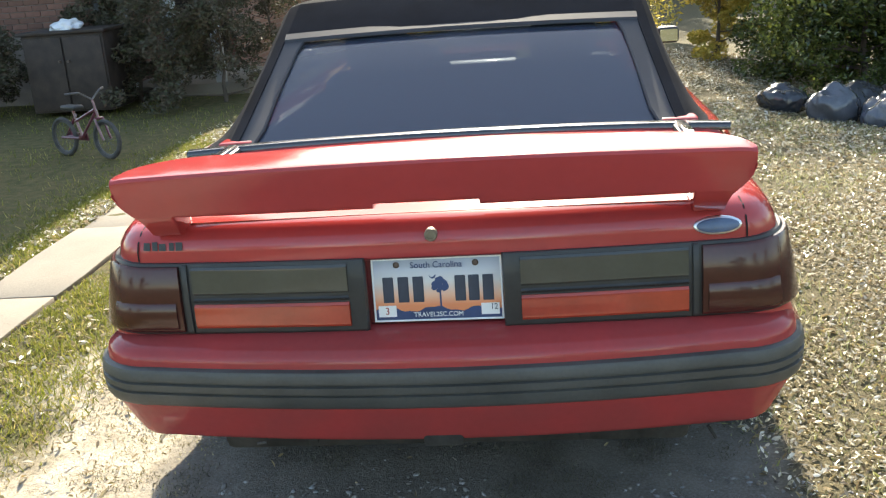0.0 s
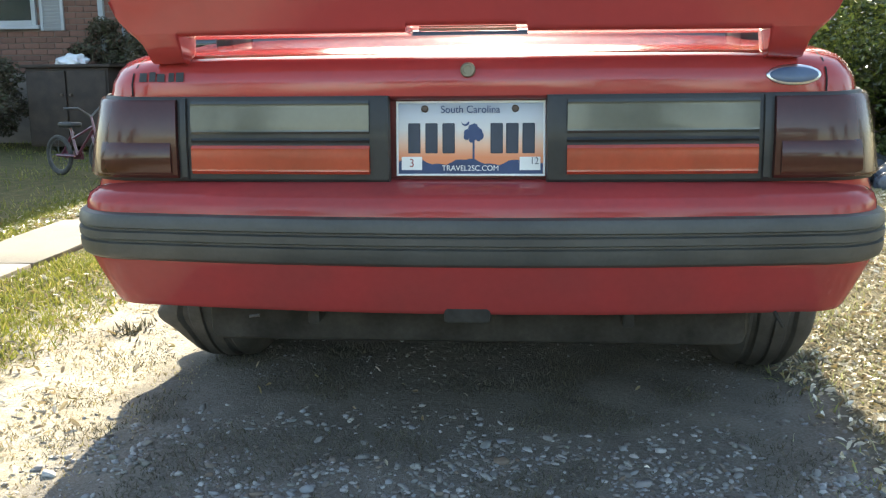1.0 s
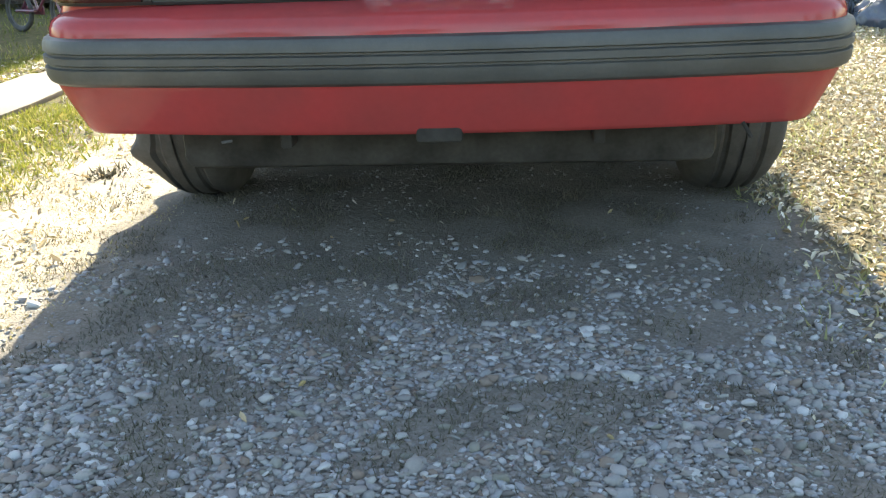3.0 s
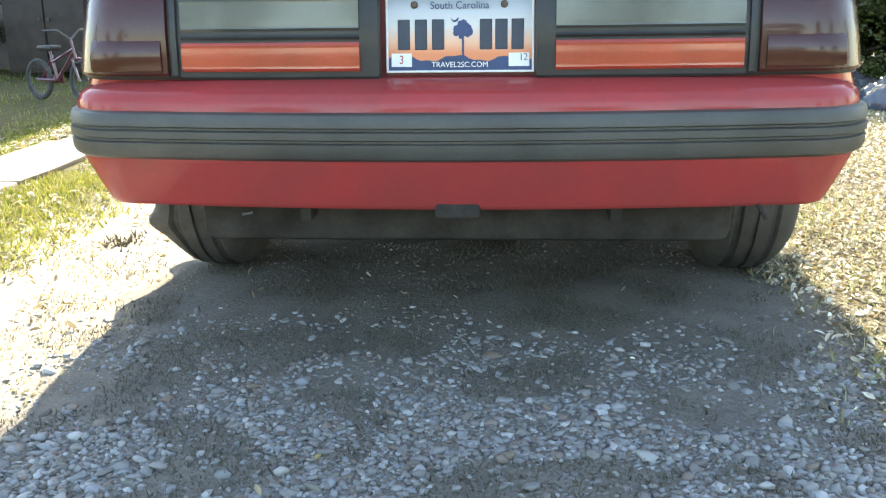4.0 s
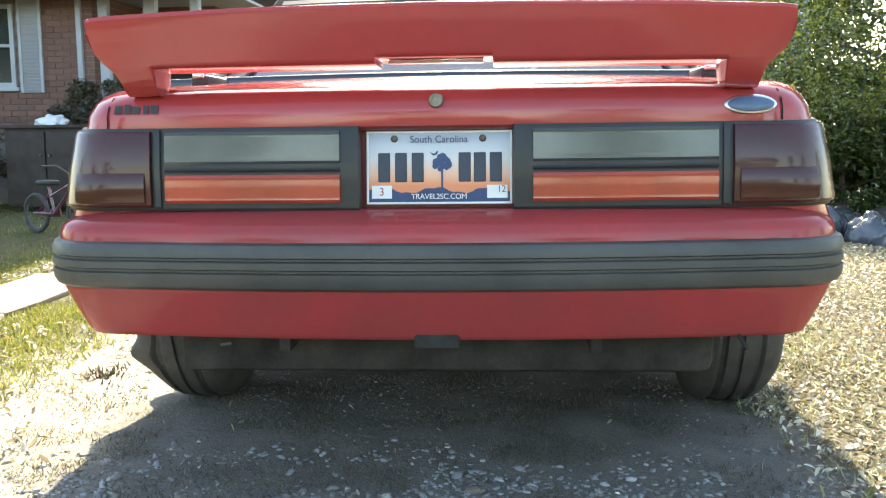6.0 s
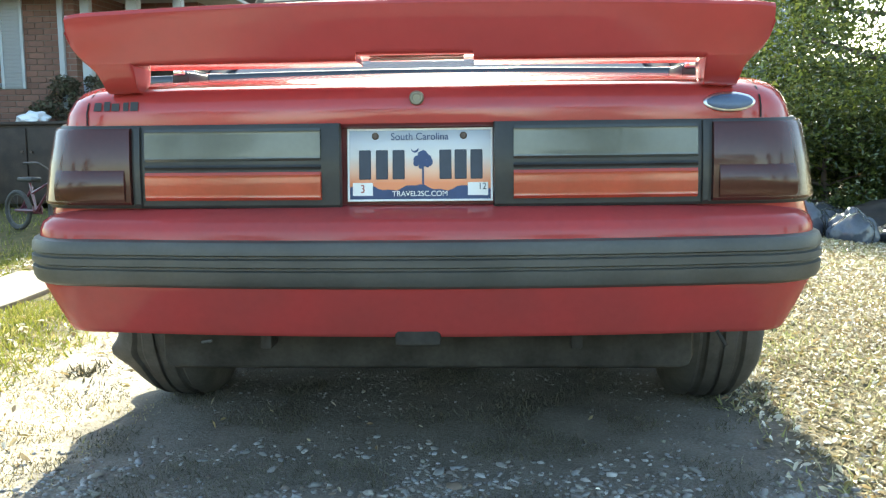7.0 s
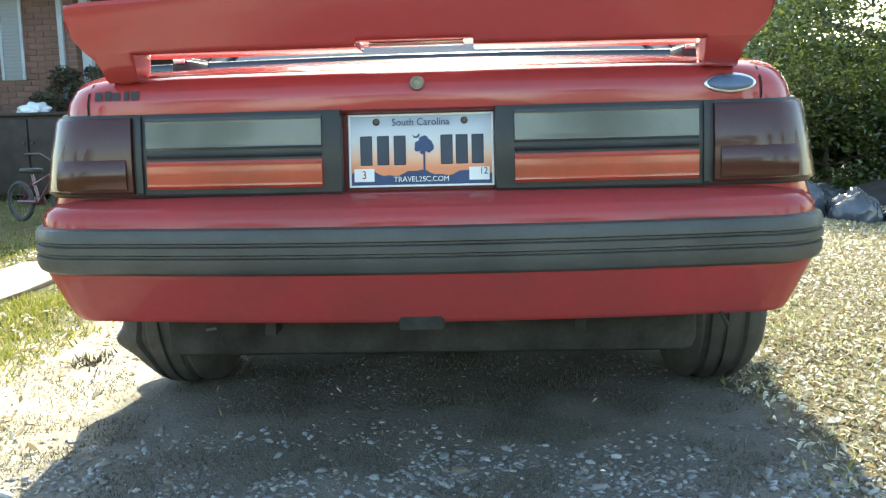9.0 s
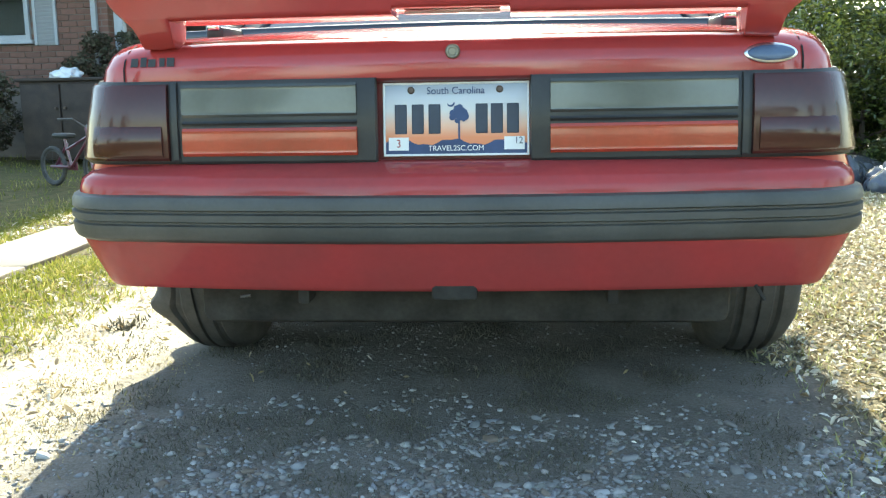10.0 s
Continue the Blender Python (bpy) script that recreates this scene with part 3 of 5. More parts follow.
def swept(plan, profile, flip=None):
    rows = []
    for i, (x, y) in enumerate(plan):
        a, b = plan[max(0, i - 1)], plan[min(len(plan) - 1, i + 1)]
        t = Vector((b[0] - a[0], b[1] - a[1])).normalized()
        inward = Vector((-t.y, t.x))
        row = []
        for d, z in profile:
            px, py = x + inward.x * d, y + inward.y * d
            row.append((px, py if flip is None else flip - py, z))
        rows.append(row)
    return loft(rows, closed=True, cap=True)


PLAN = [(x - 0.004, y) for x, y in bumper_plan(0.853, -0.132, 0.52)]
bumper = part("rear_bumper", swept(PLAN, [(0.16, 0.632), (0.105, 0.630), (0.085, 0.626), (0.040, 0.612), (0.022, 0.600), (0.016, 0.585), (0.014, 0.560), (0.016, 0.472), (0.020, 0.462),
                                         (0.030, 0.440), (0.047, 0.405), (0.064, 0.372), (0.070, 0.363), (0.084, 0.360), (0.16, 0.365)]), RED_COVER, car, angle=50)
strip_profile = [(0.03, 0.571), (0.010, 0.570), (0.002, 0.566), (-0.002, 0.558), (-0.003, 0.541), (0.004, 0.538), (0.004, 0.534), (-0.004, 0.531), (-0.004, 0.517),
                 (0.004, 0.514), (0.004, 0.510), (-0.003, 0.507), (-0.002, 0.488), (0.003, 0.478), (0.012, 0.472), (0.03, 0.471)]
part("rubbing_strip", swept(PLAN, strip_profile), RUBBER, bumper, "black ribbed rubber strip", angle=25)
front = part("front_bumper", swept(bumper_plan(0.80, 0.0, 0.5, 0.12, 0.2), [(0.16, 0.60), (0.03, 0.59), (0.0, 0.55), (0.0, 0.48), (0.05, 0.36), (0.16, 0.34)], flip=4.45), RED_COVER, car)

# tail lamps: black housing with three lenses on each side, wrapped round the corner
def tail_at(s, u, z, out):
    """Point on the tail surface at the distance u from the middle, pushed out from the body."""
    w = float(np.interp(z, HEIGHTS, WIDTHS))
    r = float(np.interp(z, HEIGHTS, REARS))
    half = outline(w, r, 4.3)[:40]
    lengths = [0.0]
    for a, b in zip(half, half[1:]):
        lengths.append(lengths[-1] + math.hypot(b[0] - a[0], b[1] - a[1]))
    hx, hy = [q[0] for q in half], [q[1] for q in half]
    px, py = float(np.interp(u, lengths, hx)), float(np.interp(u, lengths, hy))
    e = 0.01
    dx = float(np.interp(u + e, lengths, hx)) - float(np.interp(u - e, lengths, hx))
    dy = float(np.interp(u + e, lengths, hy)) - float(np.interp(u - e, lengths, hy))
    k = math.hypot(dx, dy)
    return lift(s * (px + out * dy / k), py - out * dx / k, z)


for s in (-1, 1):
    def tail(u, z, out):
        return tail_at(s, u, z, out)

    def lens(name, mat, u0, u1, z0, z1, out, parent, label="", lip=0.006, ribs=0, n=14):
        """A lamp lens that bulges slightly, with rounded rims and, if asked, level ribs."""
        rows = []
        levels = [(z0, 0.0), (z0, out - lip * 0.6), (z0 + lip, out)]
        for k in range(1, ribs * 2):
            levels.append((z0 + (z1 - z0) * k / (ribs * 2), out + (0.0007 if k % 2 else 0.0)))
        levels += [((z0 + z1) / 2, out + 0.002)] if not ribs else []
        levels += [(z1 - lip, out), (z1, out - lip * 0.6), (z1, 0.0)]
        us = [u0] + [u0 + lip * 0.5 + (u1 - u0 - lip) * k / n for k in range(n + 1)] + [u1]
        for i, u in enumerate(us):
            edge = i in (0, len(us) - 1)
            rows.append([tail(u, z, 0.0 if edge else o) for z, o in levels])
        return part(name, loft(rows, cap=True), mat, parent, label, angle=30)

    lamp = lens("tail_lamp", BLACK, 0.157, 0.905, 0.629, 0.805, 0.012, car, "black tail lamp housing", n=26)
    outer = lens("outer_lens", LAMP_RED, 0.600, 0.90, 0.637, 0.799, 0.022, lamp, "dark red wrap-round lens", n=22)
    lens("lower_lens", LAMP_RED, 0.612, 0.775, 0.645, 0.712, 0.0265, outer, "dark lower lens panel", n=12)
    lens("reverse_lens", LAMP_GREY, 0.195, 0.575, 0.728, 0.796, 0.018, lamp, "smoky grey reversing lens", ribs=6)
    lens("reflector", LAMP_ORANGE, 0.195, 0.575, 0.646, 0.705, 0.020, lamp, "orange-red reflector lens", ribs=5)
    lens("lens_bar", BLACK, 0.195, 0.576, 0.708, 0.722, 0.0165, lamp)
    lens("lens_divider", BLACK, 0.579, 0.597, 0.633, 0.802, 0.019, lamp)

# oval badge, lettered badge, lock
def oval_form(rx, ry, rz, out):
    bm = bmesh.new()
    x, y, z = tail_at(1, 0.640, 0.839, out)
    bmesh.ops.create_uvsphere(bm, u_segments=40, v_segments=12, radius=1.0, matrix=Matrix.Translation((x, y, z)) @ Matrix.Rotation(radians(5), 4, "Z") @ Matrix.Rotation(radians(-20), 4, "X") @ Matrix.Diagonal((rx, ry, rz, 1)))
    return bm


oval = part("oval_badge", oval_form(0.054, 0.007, 0.0215, 0.001), SILVER, car, "silver-rimmed blue oval badge")
part("badge_face", oval_form(0.0485, 0.007, 0.0172, 0.0036), OVAL_BLUE, oval, "dark blue enamel")
badge = None
for u, w, up in ((0.680, 0.0085, 1.0), (0.659, 0.007, 1.1), (0.640, 0.0085, 0.9), (0.617, 0.006, 1.0), (0.598, 0.0085, 1.05)):
    bm = loft([[tail_at(-1, u + du * w, 0.836 + 0.0045 * up * k, 0.003) for k in range(5)] for du in (-1, -0.5, 0.0, 0.5, 1)])
    ob = part("lettered_badge" if badge is None else "letter_block", bm, BLACK, badge or car, "small black letters, unreadable" if badge is None else "", smooth=False)
    badge = badge or ob
for s in (-1, 1):
    bm = loft([[tail_at(s, 0.706 + du, z, 0.0025) for z in (0.806, 0.83, 0.85, 0.87, 0.88)] for du in (-0.0022, 0.0022)])
    part("lid_seam", bm, DARKLINE, car, smooth=False)
lock = part("trunk_lock", revolve([(-0.01, 0.015), (0.004, 0.015), (0.007, 0.0125), (0.007, 0.009), (0.004, 0.008)], 24), BRASS, car, "weathered brass lock")
lock.matrix_world = pose(-0.002, -0.016, 0.852, 4, 0, -90)

# panel between the lamps, behind the plate: body red darkened as painted shade
RECESS_RED = material("shade_red_recess", (0.17, 0.022, 0.022), 0.5, vary=0.1, scale=6, coat=0.2)
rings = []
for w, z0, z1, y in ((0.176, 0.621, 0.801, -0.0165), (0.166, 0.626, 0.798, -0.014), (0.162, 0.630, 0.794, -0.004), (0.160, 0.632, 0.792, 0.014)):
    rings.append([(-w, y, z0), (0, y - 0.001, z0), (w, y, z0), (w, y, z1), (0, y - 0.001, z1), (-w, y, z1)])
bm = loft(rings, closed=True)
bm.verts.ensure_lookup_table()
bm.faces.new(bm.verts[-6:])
part("plate_panel", bm, RECESS_RED, car, "red recess between the lamps, darkened in colour for its shade", angle=30)
# number plate
plate_m = bpy.data.materials.new("plate_sunset")
plate_m.use_nodes = True
pn, pl = plate_m.node_tree.nodes, plate_m.node_tree.links
pc, ps, pr = pn.new("ShaderNodeTexCoord"), pn.new("ShaderNodeSeparateXYZ"), pn.new("ShaderNodeValToRGB")
pl.new(pc.outputs["Generated"], ps.inputs[0])
pl.new(ps.outputs[2], pr.inputs[0])
stops = [(0.0, (0.62, 0.20, 0.08)), (0.25, (0.72, 0.24, 0.10)), (0.42, (0.75, 0.45, 0.30)), (0.62, (0.62, 0.60, 0.57)), (0.8, (0.50, 0.53, 0.58)), (1.0, (0.30, 0.36, 0.47))]
while len(pr.color_ramp.elements) < len(stops):
    pr.color_ramp.elements.new(0.5)
for e, (q, c) in zip(pr.color_ramp.elements, stops):
    e.position, e.color = q, (*c, 1)
pl.new(pr.outputs[0], pn["Principled BSDF"].inputs["Base Color"])
pn["Principled BSDF"].inputs["Roughness"].default_value = 0.4
plate = part("number_plate", boxed(-0.152, 0.152, -0.002, 0.0, -0.076, 0.076), plate_m, car, "metal number plate with sunset and palm tree", smooth=False)
plate.matrix_world = pose(0.001, 0.006, 0.7145, -5)


def on_plate(name, bm, mat, label=""):
    ob = part(name, bm, mat, plate, label, smooth=False)
    return ob


bm = bmesh.new()
for a in ((-0.152, 0.152, 0.0715, 0.076), (-0.152, 0.152, -0.076, -0.0715), (-0.152, -0.1475, -0.0715, 0.0715), (0.1475, 0.152, -0.0715, 0.0715)):
    box(bm, a[0], a[1], -0.0045, -0.0015, a[2], a[3], bevel=0.001, seg=1)
on_plate("plate_rim", bm, PLATE_WHITE, "white raised rim")
hills = [(-0.147, -0.0715)] + [(-0.147 + 0.294 * k / 30, -0.047 + 0.006 * math.sin(k * 0.55) + 0.002 * math.sin(k * 1.7)) for k in range(31)] + [(0.147, -0.0715)]
bm = bmesh.new()
bm.faces.new([bm.verts.new((x, -0.0028, z)) for x, z in hills])
on_plate("hill_band", bm, PLATE_BLUE, "dark blue hills along the foot")
# the registration as plain upright blocks
for x in (-0.115, -0.0795, -0.0445, 0.0535, 0.085, 0.118):
    bm = boxed(x - 0.0125, x + 0.0125, -0.0036, -0.002, -0.030, 0.031, bevel=0.0012, seg=1)
    on_plate("registration_block", bm, PLATE_INK)
bm = bmesh.new()
tree_rng = random.Random(3)
for k in range(26):
    a, d = tree_rng.uniform(0, 6.28), tree_rng.uniform(0, 0.015)
    bmesh.ops.create_circle(bm, cap_ends=True, segments=7, radius=tree_rng.uniform(0.004, 0.008),
                            matrix=Matrix.Translation((0.006 + d * 1.15 * math.cos(a), -0.0030 - 0.00002 * k, 0.010 + d * math.sin(a))) @ Matrix.Rotation(radians(90), 4, "X"))
box(bm, 0.0045, 0.0085, -0.0036, -0.0022, -0.047, 0.006)
on_plate("palm_emblem", bm, PLATE_BLUE, "dark blue palm tree emblem")
moon = [(-0.010 + 0.008 * math.cos(a), 0.033 + 0.008 * math.sin(a)) for a in (radians(k) for k in range(170, 371, 20))]
moon += [(-0.0115 + 0.0065 * math.cos(a), 0.0355 + 0.0065 * math.sin(a)) for a in (radians(k) for k in range(340, 190, -20))]
bm = bmesh.new()
bm.faces.new([bm.verts.new((x, -0.003, z)) for x, z in moon])
on_plate("crescent", bm, PLATE_BLUE)
for x0, x1 in ((-0.141, -0.099), (0.100, 0.142)):
    on_plate("sticker", boxed(x0, x1, -0.0042, -0.0025, -0.064, -0.037), PLATE_WHITE, "white validation sticker")
for x in (-0.093, 0.091):
    bm = revolve([(-0.0015, 0.0075), (0.001, 0.0075), (0.003, 0.005)], 16)
    bolt = on_plate("plate_bolt", bm, RUST)
    bolt.matrix_basis = pose(x, -0.003, 0.060, 0, 0, -90)
for name, text, size, x, z, mat, stretch in (("state_name", "South Carolina", 0.021, 0.0, 0.058, PLATE_BLUE, 0.95), ("web_line", "TRAVEL2SC.COM", 0.0155, 0.0, -0.0605, PLATE_WHITE, 0.98),
                                             ("sticker_figure", "3", 0.024, -0.120, -0.0505, STICKER_RED, 0.9), ("sticker_figure", "12", 0.020, 0.130, -0.046, PLATE_INK, 0.9)):
    ob = lettering(name, text, size, (0, 0, 0), plate, mat)
    ob.matrix_basis = pose(x, -0.0046, z, 90) @ Matrix.Diagonal((stretch, 1, 1, 1))

# spoiler: one wing on two feet, swept along the car's width
def wing_row(x):
    """Cross-section of the wing at x, feet included: (y, z) points round the section."""
    a = abs(x)
    u = a / 0.705
    top = 1.043 - 0.015 * u ** 2 - 0.004 * max(0.0, (a - 0.66) / 0.045) ** 3
    low = float(np.interp(a, [0, 0.117, 0.119, 0.580, 0.585, 0.652, 0.657, 0.662, 0.672, 0.685, 0.695, 0.702, 0.705], [0.938, 0.938, 0.926, 0.924, 0.872, 0.872, 0.896, 0.911, 0.924, 0.936, 0.948, 0.964, 0.984]))
    back = -0.092 + 0.022 * u ** 2
    th = top - low
    lip, nose = min(0.012, 0.2 * th), min(0.03, 0.3 * th)
    chord = 0.165 * math.sqrt(max(0.03, 1 - (max(0.0, a - 0.50) / 0.208) ** 2))
    front_y = back + chord

    def face(z):
        return back + 0.002 + (top - 0.02 - z) * 0.36

    def under(z):
        # below the wing the rear of the foot lies further in
        return min(front_y - 0.03, face(z) + ((0.9265 - z) * 0.4 if z < 0.9265 else 0.0))
    edge = max(low + lip, 0.930)
    zm = edge + (top - 0.02 - edge) * 0.5
    step = max(low + 0.006, 0.9262)
    return [(back + 0.004, top - 0.003), (back, top - min(0.010, 0.25 * th)), (back + 0.002, top - min(0.02, 0.4 * th)), (face(zm), zm), (face(edge), edge), (under(step), step), (under(low) + 0.003, low + 0.002), (under(low) + 0.010, low),
            (max(under(low) + 0.012, front_y - 0.05), low - 0.002), (front_y - 0.006, low - 0.004 * min(1.0, chord / 0.15)), (front_y, low + 0.3 * nose), (front_y - 0.004 * chord / 0.2, top - min(0.008, 0.2 * th)), (front_y - 0.03 * chord / 0.2, top + 0.010 * min(1.0, chord / 0.15)), (back + min(0.016, 0.3 * chord), top)]


xs_wing = sorted({round(sg * v, 4) for sg in (-1, 1) for v in [0.03 * k for k in range(19)] + [0.117, 0.119, 0.56, 0.575, 0.579, 0.580, 0.5825, 0.585, 0.60, 0.615, 0.63, 0.64, 0.652, 0.657, 0.662, 0.668, 0.673, 0.68, 0.688, 0.695, 0.70, 0.705]})
rows = [[(x, y, z) for y, z in wing_row(x)] for x in xs_wing]
spoiler = part("spoiler", loft(rows, closed=True, cap=True), RED, car, "red wing spoiler on two feet", angle=40)
part("brake_lamp", boxed(-0.098, 0.098, -0.005, 0.03, 0.9285, 0.9345, bevel=0.0028, seg=3), GLOW_LENS, spoiler, "slim high brake lamp, sun glow put into its pale colour")

# soft top
def top_ring(k):
    """Cross-sections of the soft top from the foot of the rear window forward: y, half width at the belt, half width of the roof, height."""
    return [(0.72, 0.742, 0.70, 0.936), (0.79, 0.742, 0.688, 0.973), (1.00, 0.735, 0.661, 1.087), (1.15, 0.728, 0.643, 1.168), (1.215, 0.7245, 0.637, 1.2035), (1.375, 0.717, 0.622, 1.290), (1.40, 0.715, 0.62, 1.3025), (1.425, 0.714, 0.619, 1.307), (1.55, 0.71, 0.617, 1.306), (1.9, 0.70, 0.62, 1.300), (2.2, 0.69, 0.605, 1.294), (2.45, 0.68, 0.58, 1.284)][k]


def top_row(yb, wb, wr, h, belt=0.93):
    pts = []
    for k in range(9):
        q = k / 8
        pts.append((wb + (wr - wb) * q ** 1.2, belt + (h - 0.03 - belt) * q))
    pts += [(wr - 0.018, h - 0.012), (wr - 0.05, h - 0.002)]
    pts += [((wr - 0.05) * (1 - q / 6), h - 0.002 + 0.014 * (1 - (1 - q / 6) ** 2)) for q in range(1, 7)]
    return [(x, z) for x, z in pts]


rows = []
for k in range(12):
    yb, wb, wr, h = top_ring(k)
    half = top_row(yb, wb, wr, h)
    rows.append([(x, yb, z) for x, z in half] + [(-x, yb, z) for x, z in reversed(half[:-1])])
bm = loft(rows)
bm.faces.ensure_lookup_table()
bm.normal_update()
holes = []
for f in bm.faces:
    c = f.calc_center_median()
    wide = float(np.interp(c.y, [top_ring(k)[0] for k in range(5)], [top_ring(k)[2] for k in range(5)])) - 0.045
    if c.y < 1.215 and abs(c.x) < wide and f.normal.y ** 2 + f.normal.z ** 2 > 0.6 and c.z > 0.94:
        holes.append(f)
    if 1.4 < c.y < 2.46 and abs(c.x) > 0.6 and c.z < 1.24:
        holes.append(f)
bmesh.ops.delete(bm, geom=holes, context="FACES")
bmesh.ops.solidify(bm, geom=list(bm.faces), thickness=0.012)
soft_top = part("soft_top", bm, FABRIC, car, "black fabric convertible top, raised", angle=11)
rows = []
for k in range(0, 5):
    yb, wb, wr, h = top_ring(k)
    w = wr - 0.047
    rows.append([(w * (i / 8 - 1), yb - 0.004, h - 0.006 + 0.010 * (1 - (i / 8 - 1) ** 2) - (0.006 if k == 4 else 0)) for i in range(17)])
rear_window = part("rear_window", loft(rows), REAR_WINDOW, soft_top, "tinted flexible rear window")
for s in (-1, 1):
    rows = []
    for k in range(5):
        yb, wb, wr, h = top_ring(k)
        rows.append([(s * (wr - 0.040), yb - 0.002, h - 0.003), (s * (wr - 0.043), yb - 0.007, h + 0.003), (s * (0.606 - 0.021 * k), yb - 0.010, h + 0.0055), (s * (0.600 - 0.021 * k), yb - 0.007, h + 0.003), (s * (0.600 - 0.021 * k), yb - 0.001, h - 0.004)])
    bm = loft(rows, closed=True, cap=True)
    part("window_binding", bm, FABRIC_DARK, rear_window)
bm = loft([[(x / 10 * 0.59, 1.200 + dy, 1.200 + dz + 0.010 * (1 - (x / 10) ** 2)) for dy, dz in ((0.0, -0.006), (-0.012, -0.004), (-0.006, 0.008), (0.026, 0.024), (0.03, 0.012))] for x in range(-10, 11)], closed=True, cap=True)
part("window_binding", bm, FABRIC_DARK, rear_window)
for s in (-1, 1):
    bm = loft([[(s * 0.700, 1.40, 0.95), (s * 0.618, 1.43, 1.25)], [(s * 0.695, 2.0, 0.95), (s * 0.598, 2.0, 1.262)], [(s * 0.69, 2.75, 0.95), (s * 0.59, 2.45, 1.262)]])
    glass_ob = part("side_window", bm, CLEAR, car)
    bm = bmesh.new()
    tube(bm, (s * 0.69, 2.98, 0.93), (s * 0.585, 2.47, 1.285), 0.022, seg=10)
    part("windshield_pillar", bm, RED, car)
    mir = part("door_mirror", boxed(*sorted((s * 0.83, s * 0.93)), 2.62, 2.70, 0.965, 1.04, bevel=0.018, seg=3), BLACK, car)
    part("mirror_glass", boxed(*sorted((s * 0.84, s * 0.92)), 2.612, 2.619, 0.975, 1.03), CHROME, mir)
    part("mirror_arm", boxed(*sorted((s * 0.80, s * 0.86)), 2.63, 2.69, 0.955, 1.0, bevel=0.01), BLACK, mir)
    part("door_seam", boxed(s * 0.868 - 0.003, s * 0.868 + 0.003, 1.448, 1.452, 0.45, 0.64), DARKLINE, car)
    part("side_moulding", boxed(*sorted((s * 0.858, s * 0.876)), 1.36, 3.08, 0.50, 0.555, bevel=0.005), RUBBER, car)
    part("head_lamp", boxed(s * 0.58 - 0.14, s * 0.58 + 0.14, 4.10, 4.27, 0.63, 0.735, bevel=0.02), CLEAR, car)
shield = part("windshield", loft([[(x / 10 * 0.685, 2.99 + 0.06 * (1 - (x / 10) ** 2), 0.94) for x in range(-10, 11)], [(x / 10 * 0.58, 2.47 + 0.04 * (1 - (x / 10) ** 2), 1.285) for x in range(-10, 11)]]), CLEAR, car)
part("header_rail", boxed(-0.59, 0.59, 2.43, 2.49, 1.275, 1.305, bevel=0.012), RED, car)
part("inner_mirror", boxed(-0.11, 0.11, 2.44, 2.47, 1.17, 1.225, bevel=0.01), BLACK, car)

# moulding at the foot of the soft top, with two clamps
pts = [(0.79 * (k / 20 - 1), 0.705 - 0.03 * (k / 20 - 1) ** 4, 0.934 + 0.012 * (1 - (k / 20 - 1) ** 2)) for k in range(41)]
bm = loft([[(x, y + dy, z + dz) for dy, dz in ((-0.016, -0.012), (-0.016, 0.003), (-0.012, 0.0075), (-0.006, 0.0088), (0.012, 0.0112), (0.016, 0.009), (0.016, -0.012))] for x, y, z in pts], closed=True, cap=True)
part("well_moulding", bm, GLOSS, car, "glossy black moulding at the foot of the soft top", angle=60)
for s in (-1, 1):
    clamp = part("rack_clamp", boxed(s * 0.655 - 0.022, s * 0.655 + 0.024, 0.50, 0.695, 0.910, 0.944, bevel=0.007), BLACK, car, "black clamp with bright edge")
    part("clamp_edge", boxed(s * 0.655 - 0.016, s * 0.655 + 0.016, 0.49, 0.69, 0.933, 0.953, bevel=0.006, seg=3), CHROME, clamp, "bright metal edge")
    part("washer_nozzle", boxed(s * 0.61 - 0.008, s * 0.61 + 0.008, 0.10, 0.125, 0.89, 0.93, bevel=0.003), CHROME, car)

# ---- the house ----
house = thing("house", "single-storey red brick house with white trim, in shade", "house", (0.017, -0.211, 0))
house.scale = (0.896, 0.896, 0.92)
WALL_Y = 10.5
for x0, x1, y0, y1, z0, z1, mat in ((-15.0, -7.6, WALL_Y, WALL_Y + 0.25, 0, 2.7, "b"), (-7.6, -6.42, WALL_Y, WALL_Y + 0.25, 0, 1.5, "m"), (-7.6, -6.42, WALL_Y, WALL_Y + 0.25, 2.55, 2.7, "m"),
                                   (-6.42, -5.56, WALL_Y, WALL_Y + 0.25, 0, 2.7, "m"), (-5.56, -5.36, WALL_Y, 12.4, 0, 2.7, "b"), (-5.36, -4.25, 12.2, 12.4, 0, 2.7, "b"),
                                   (-15.0, -4.25, 17.5, 17.75, 0, 2.7, "b"), (-15.0, -14.75, WALL_Y + 0.25, 17.5, 0, 2.7, "b"), (-4.5, -4.25, 12.4, 17.5, 0, 2.7, "b")):
    part("wall", boxed(x0, x1, y0, y1, z0, z1), MORTAR if mat == "m" else BRICKWORK, house, smooth=False)
part("ceiling_panel", boxed(-15.2, -3.64, 10.05, 18.0, 2.68, 2.72), WHITE, house, smooth=False)
# unseen ridge, raised so the house's shadow stretches further over the lawn
rows = [[(-15.3, 10.0, 2.66), (-15.3, 14.0, 5.9), (-15.3, 18.1, 2.66)], [(-3.62, 10.0, 2.66), (-3.62, 14.0, 5.9), (-3.62, 18.1, 2.66)]]
bm = loft(rows)
bmesh.ops.solidify(bm, geom=list(bm.faces), thickness=0.12)
part("roof", bm, ROOF, house, smooth=False)
part("fascia", boxed(-15.3, -3.62, 9.97, 9.995, 2.55, 2.74), WHITE, house, smooth=False)
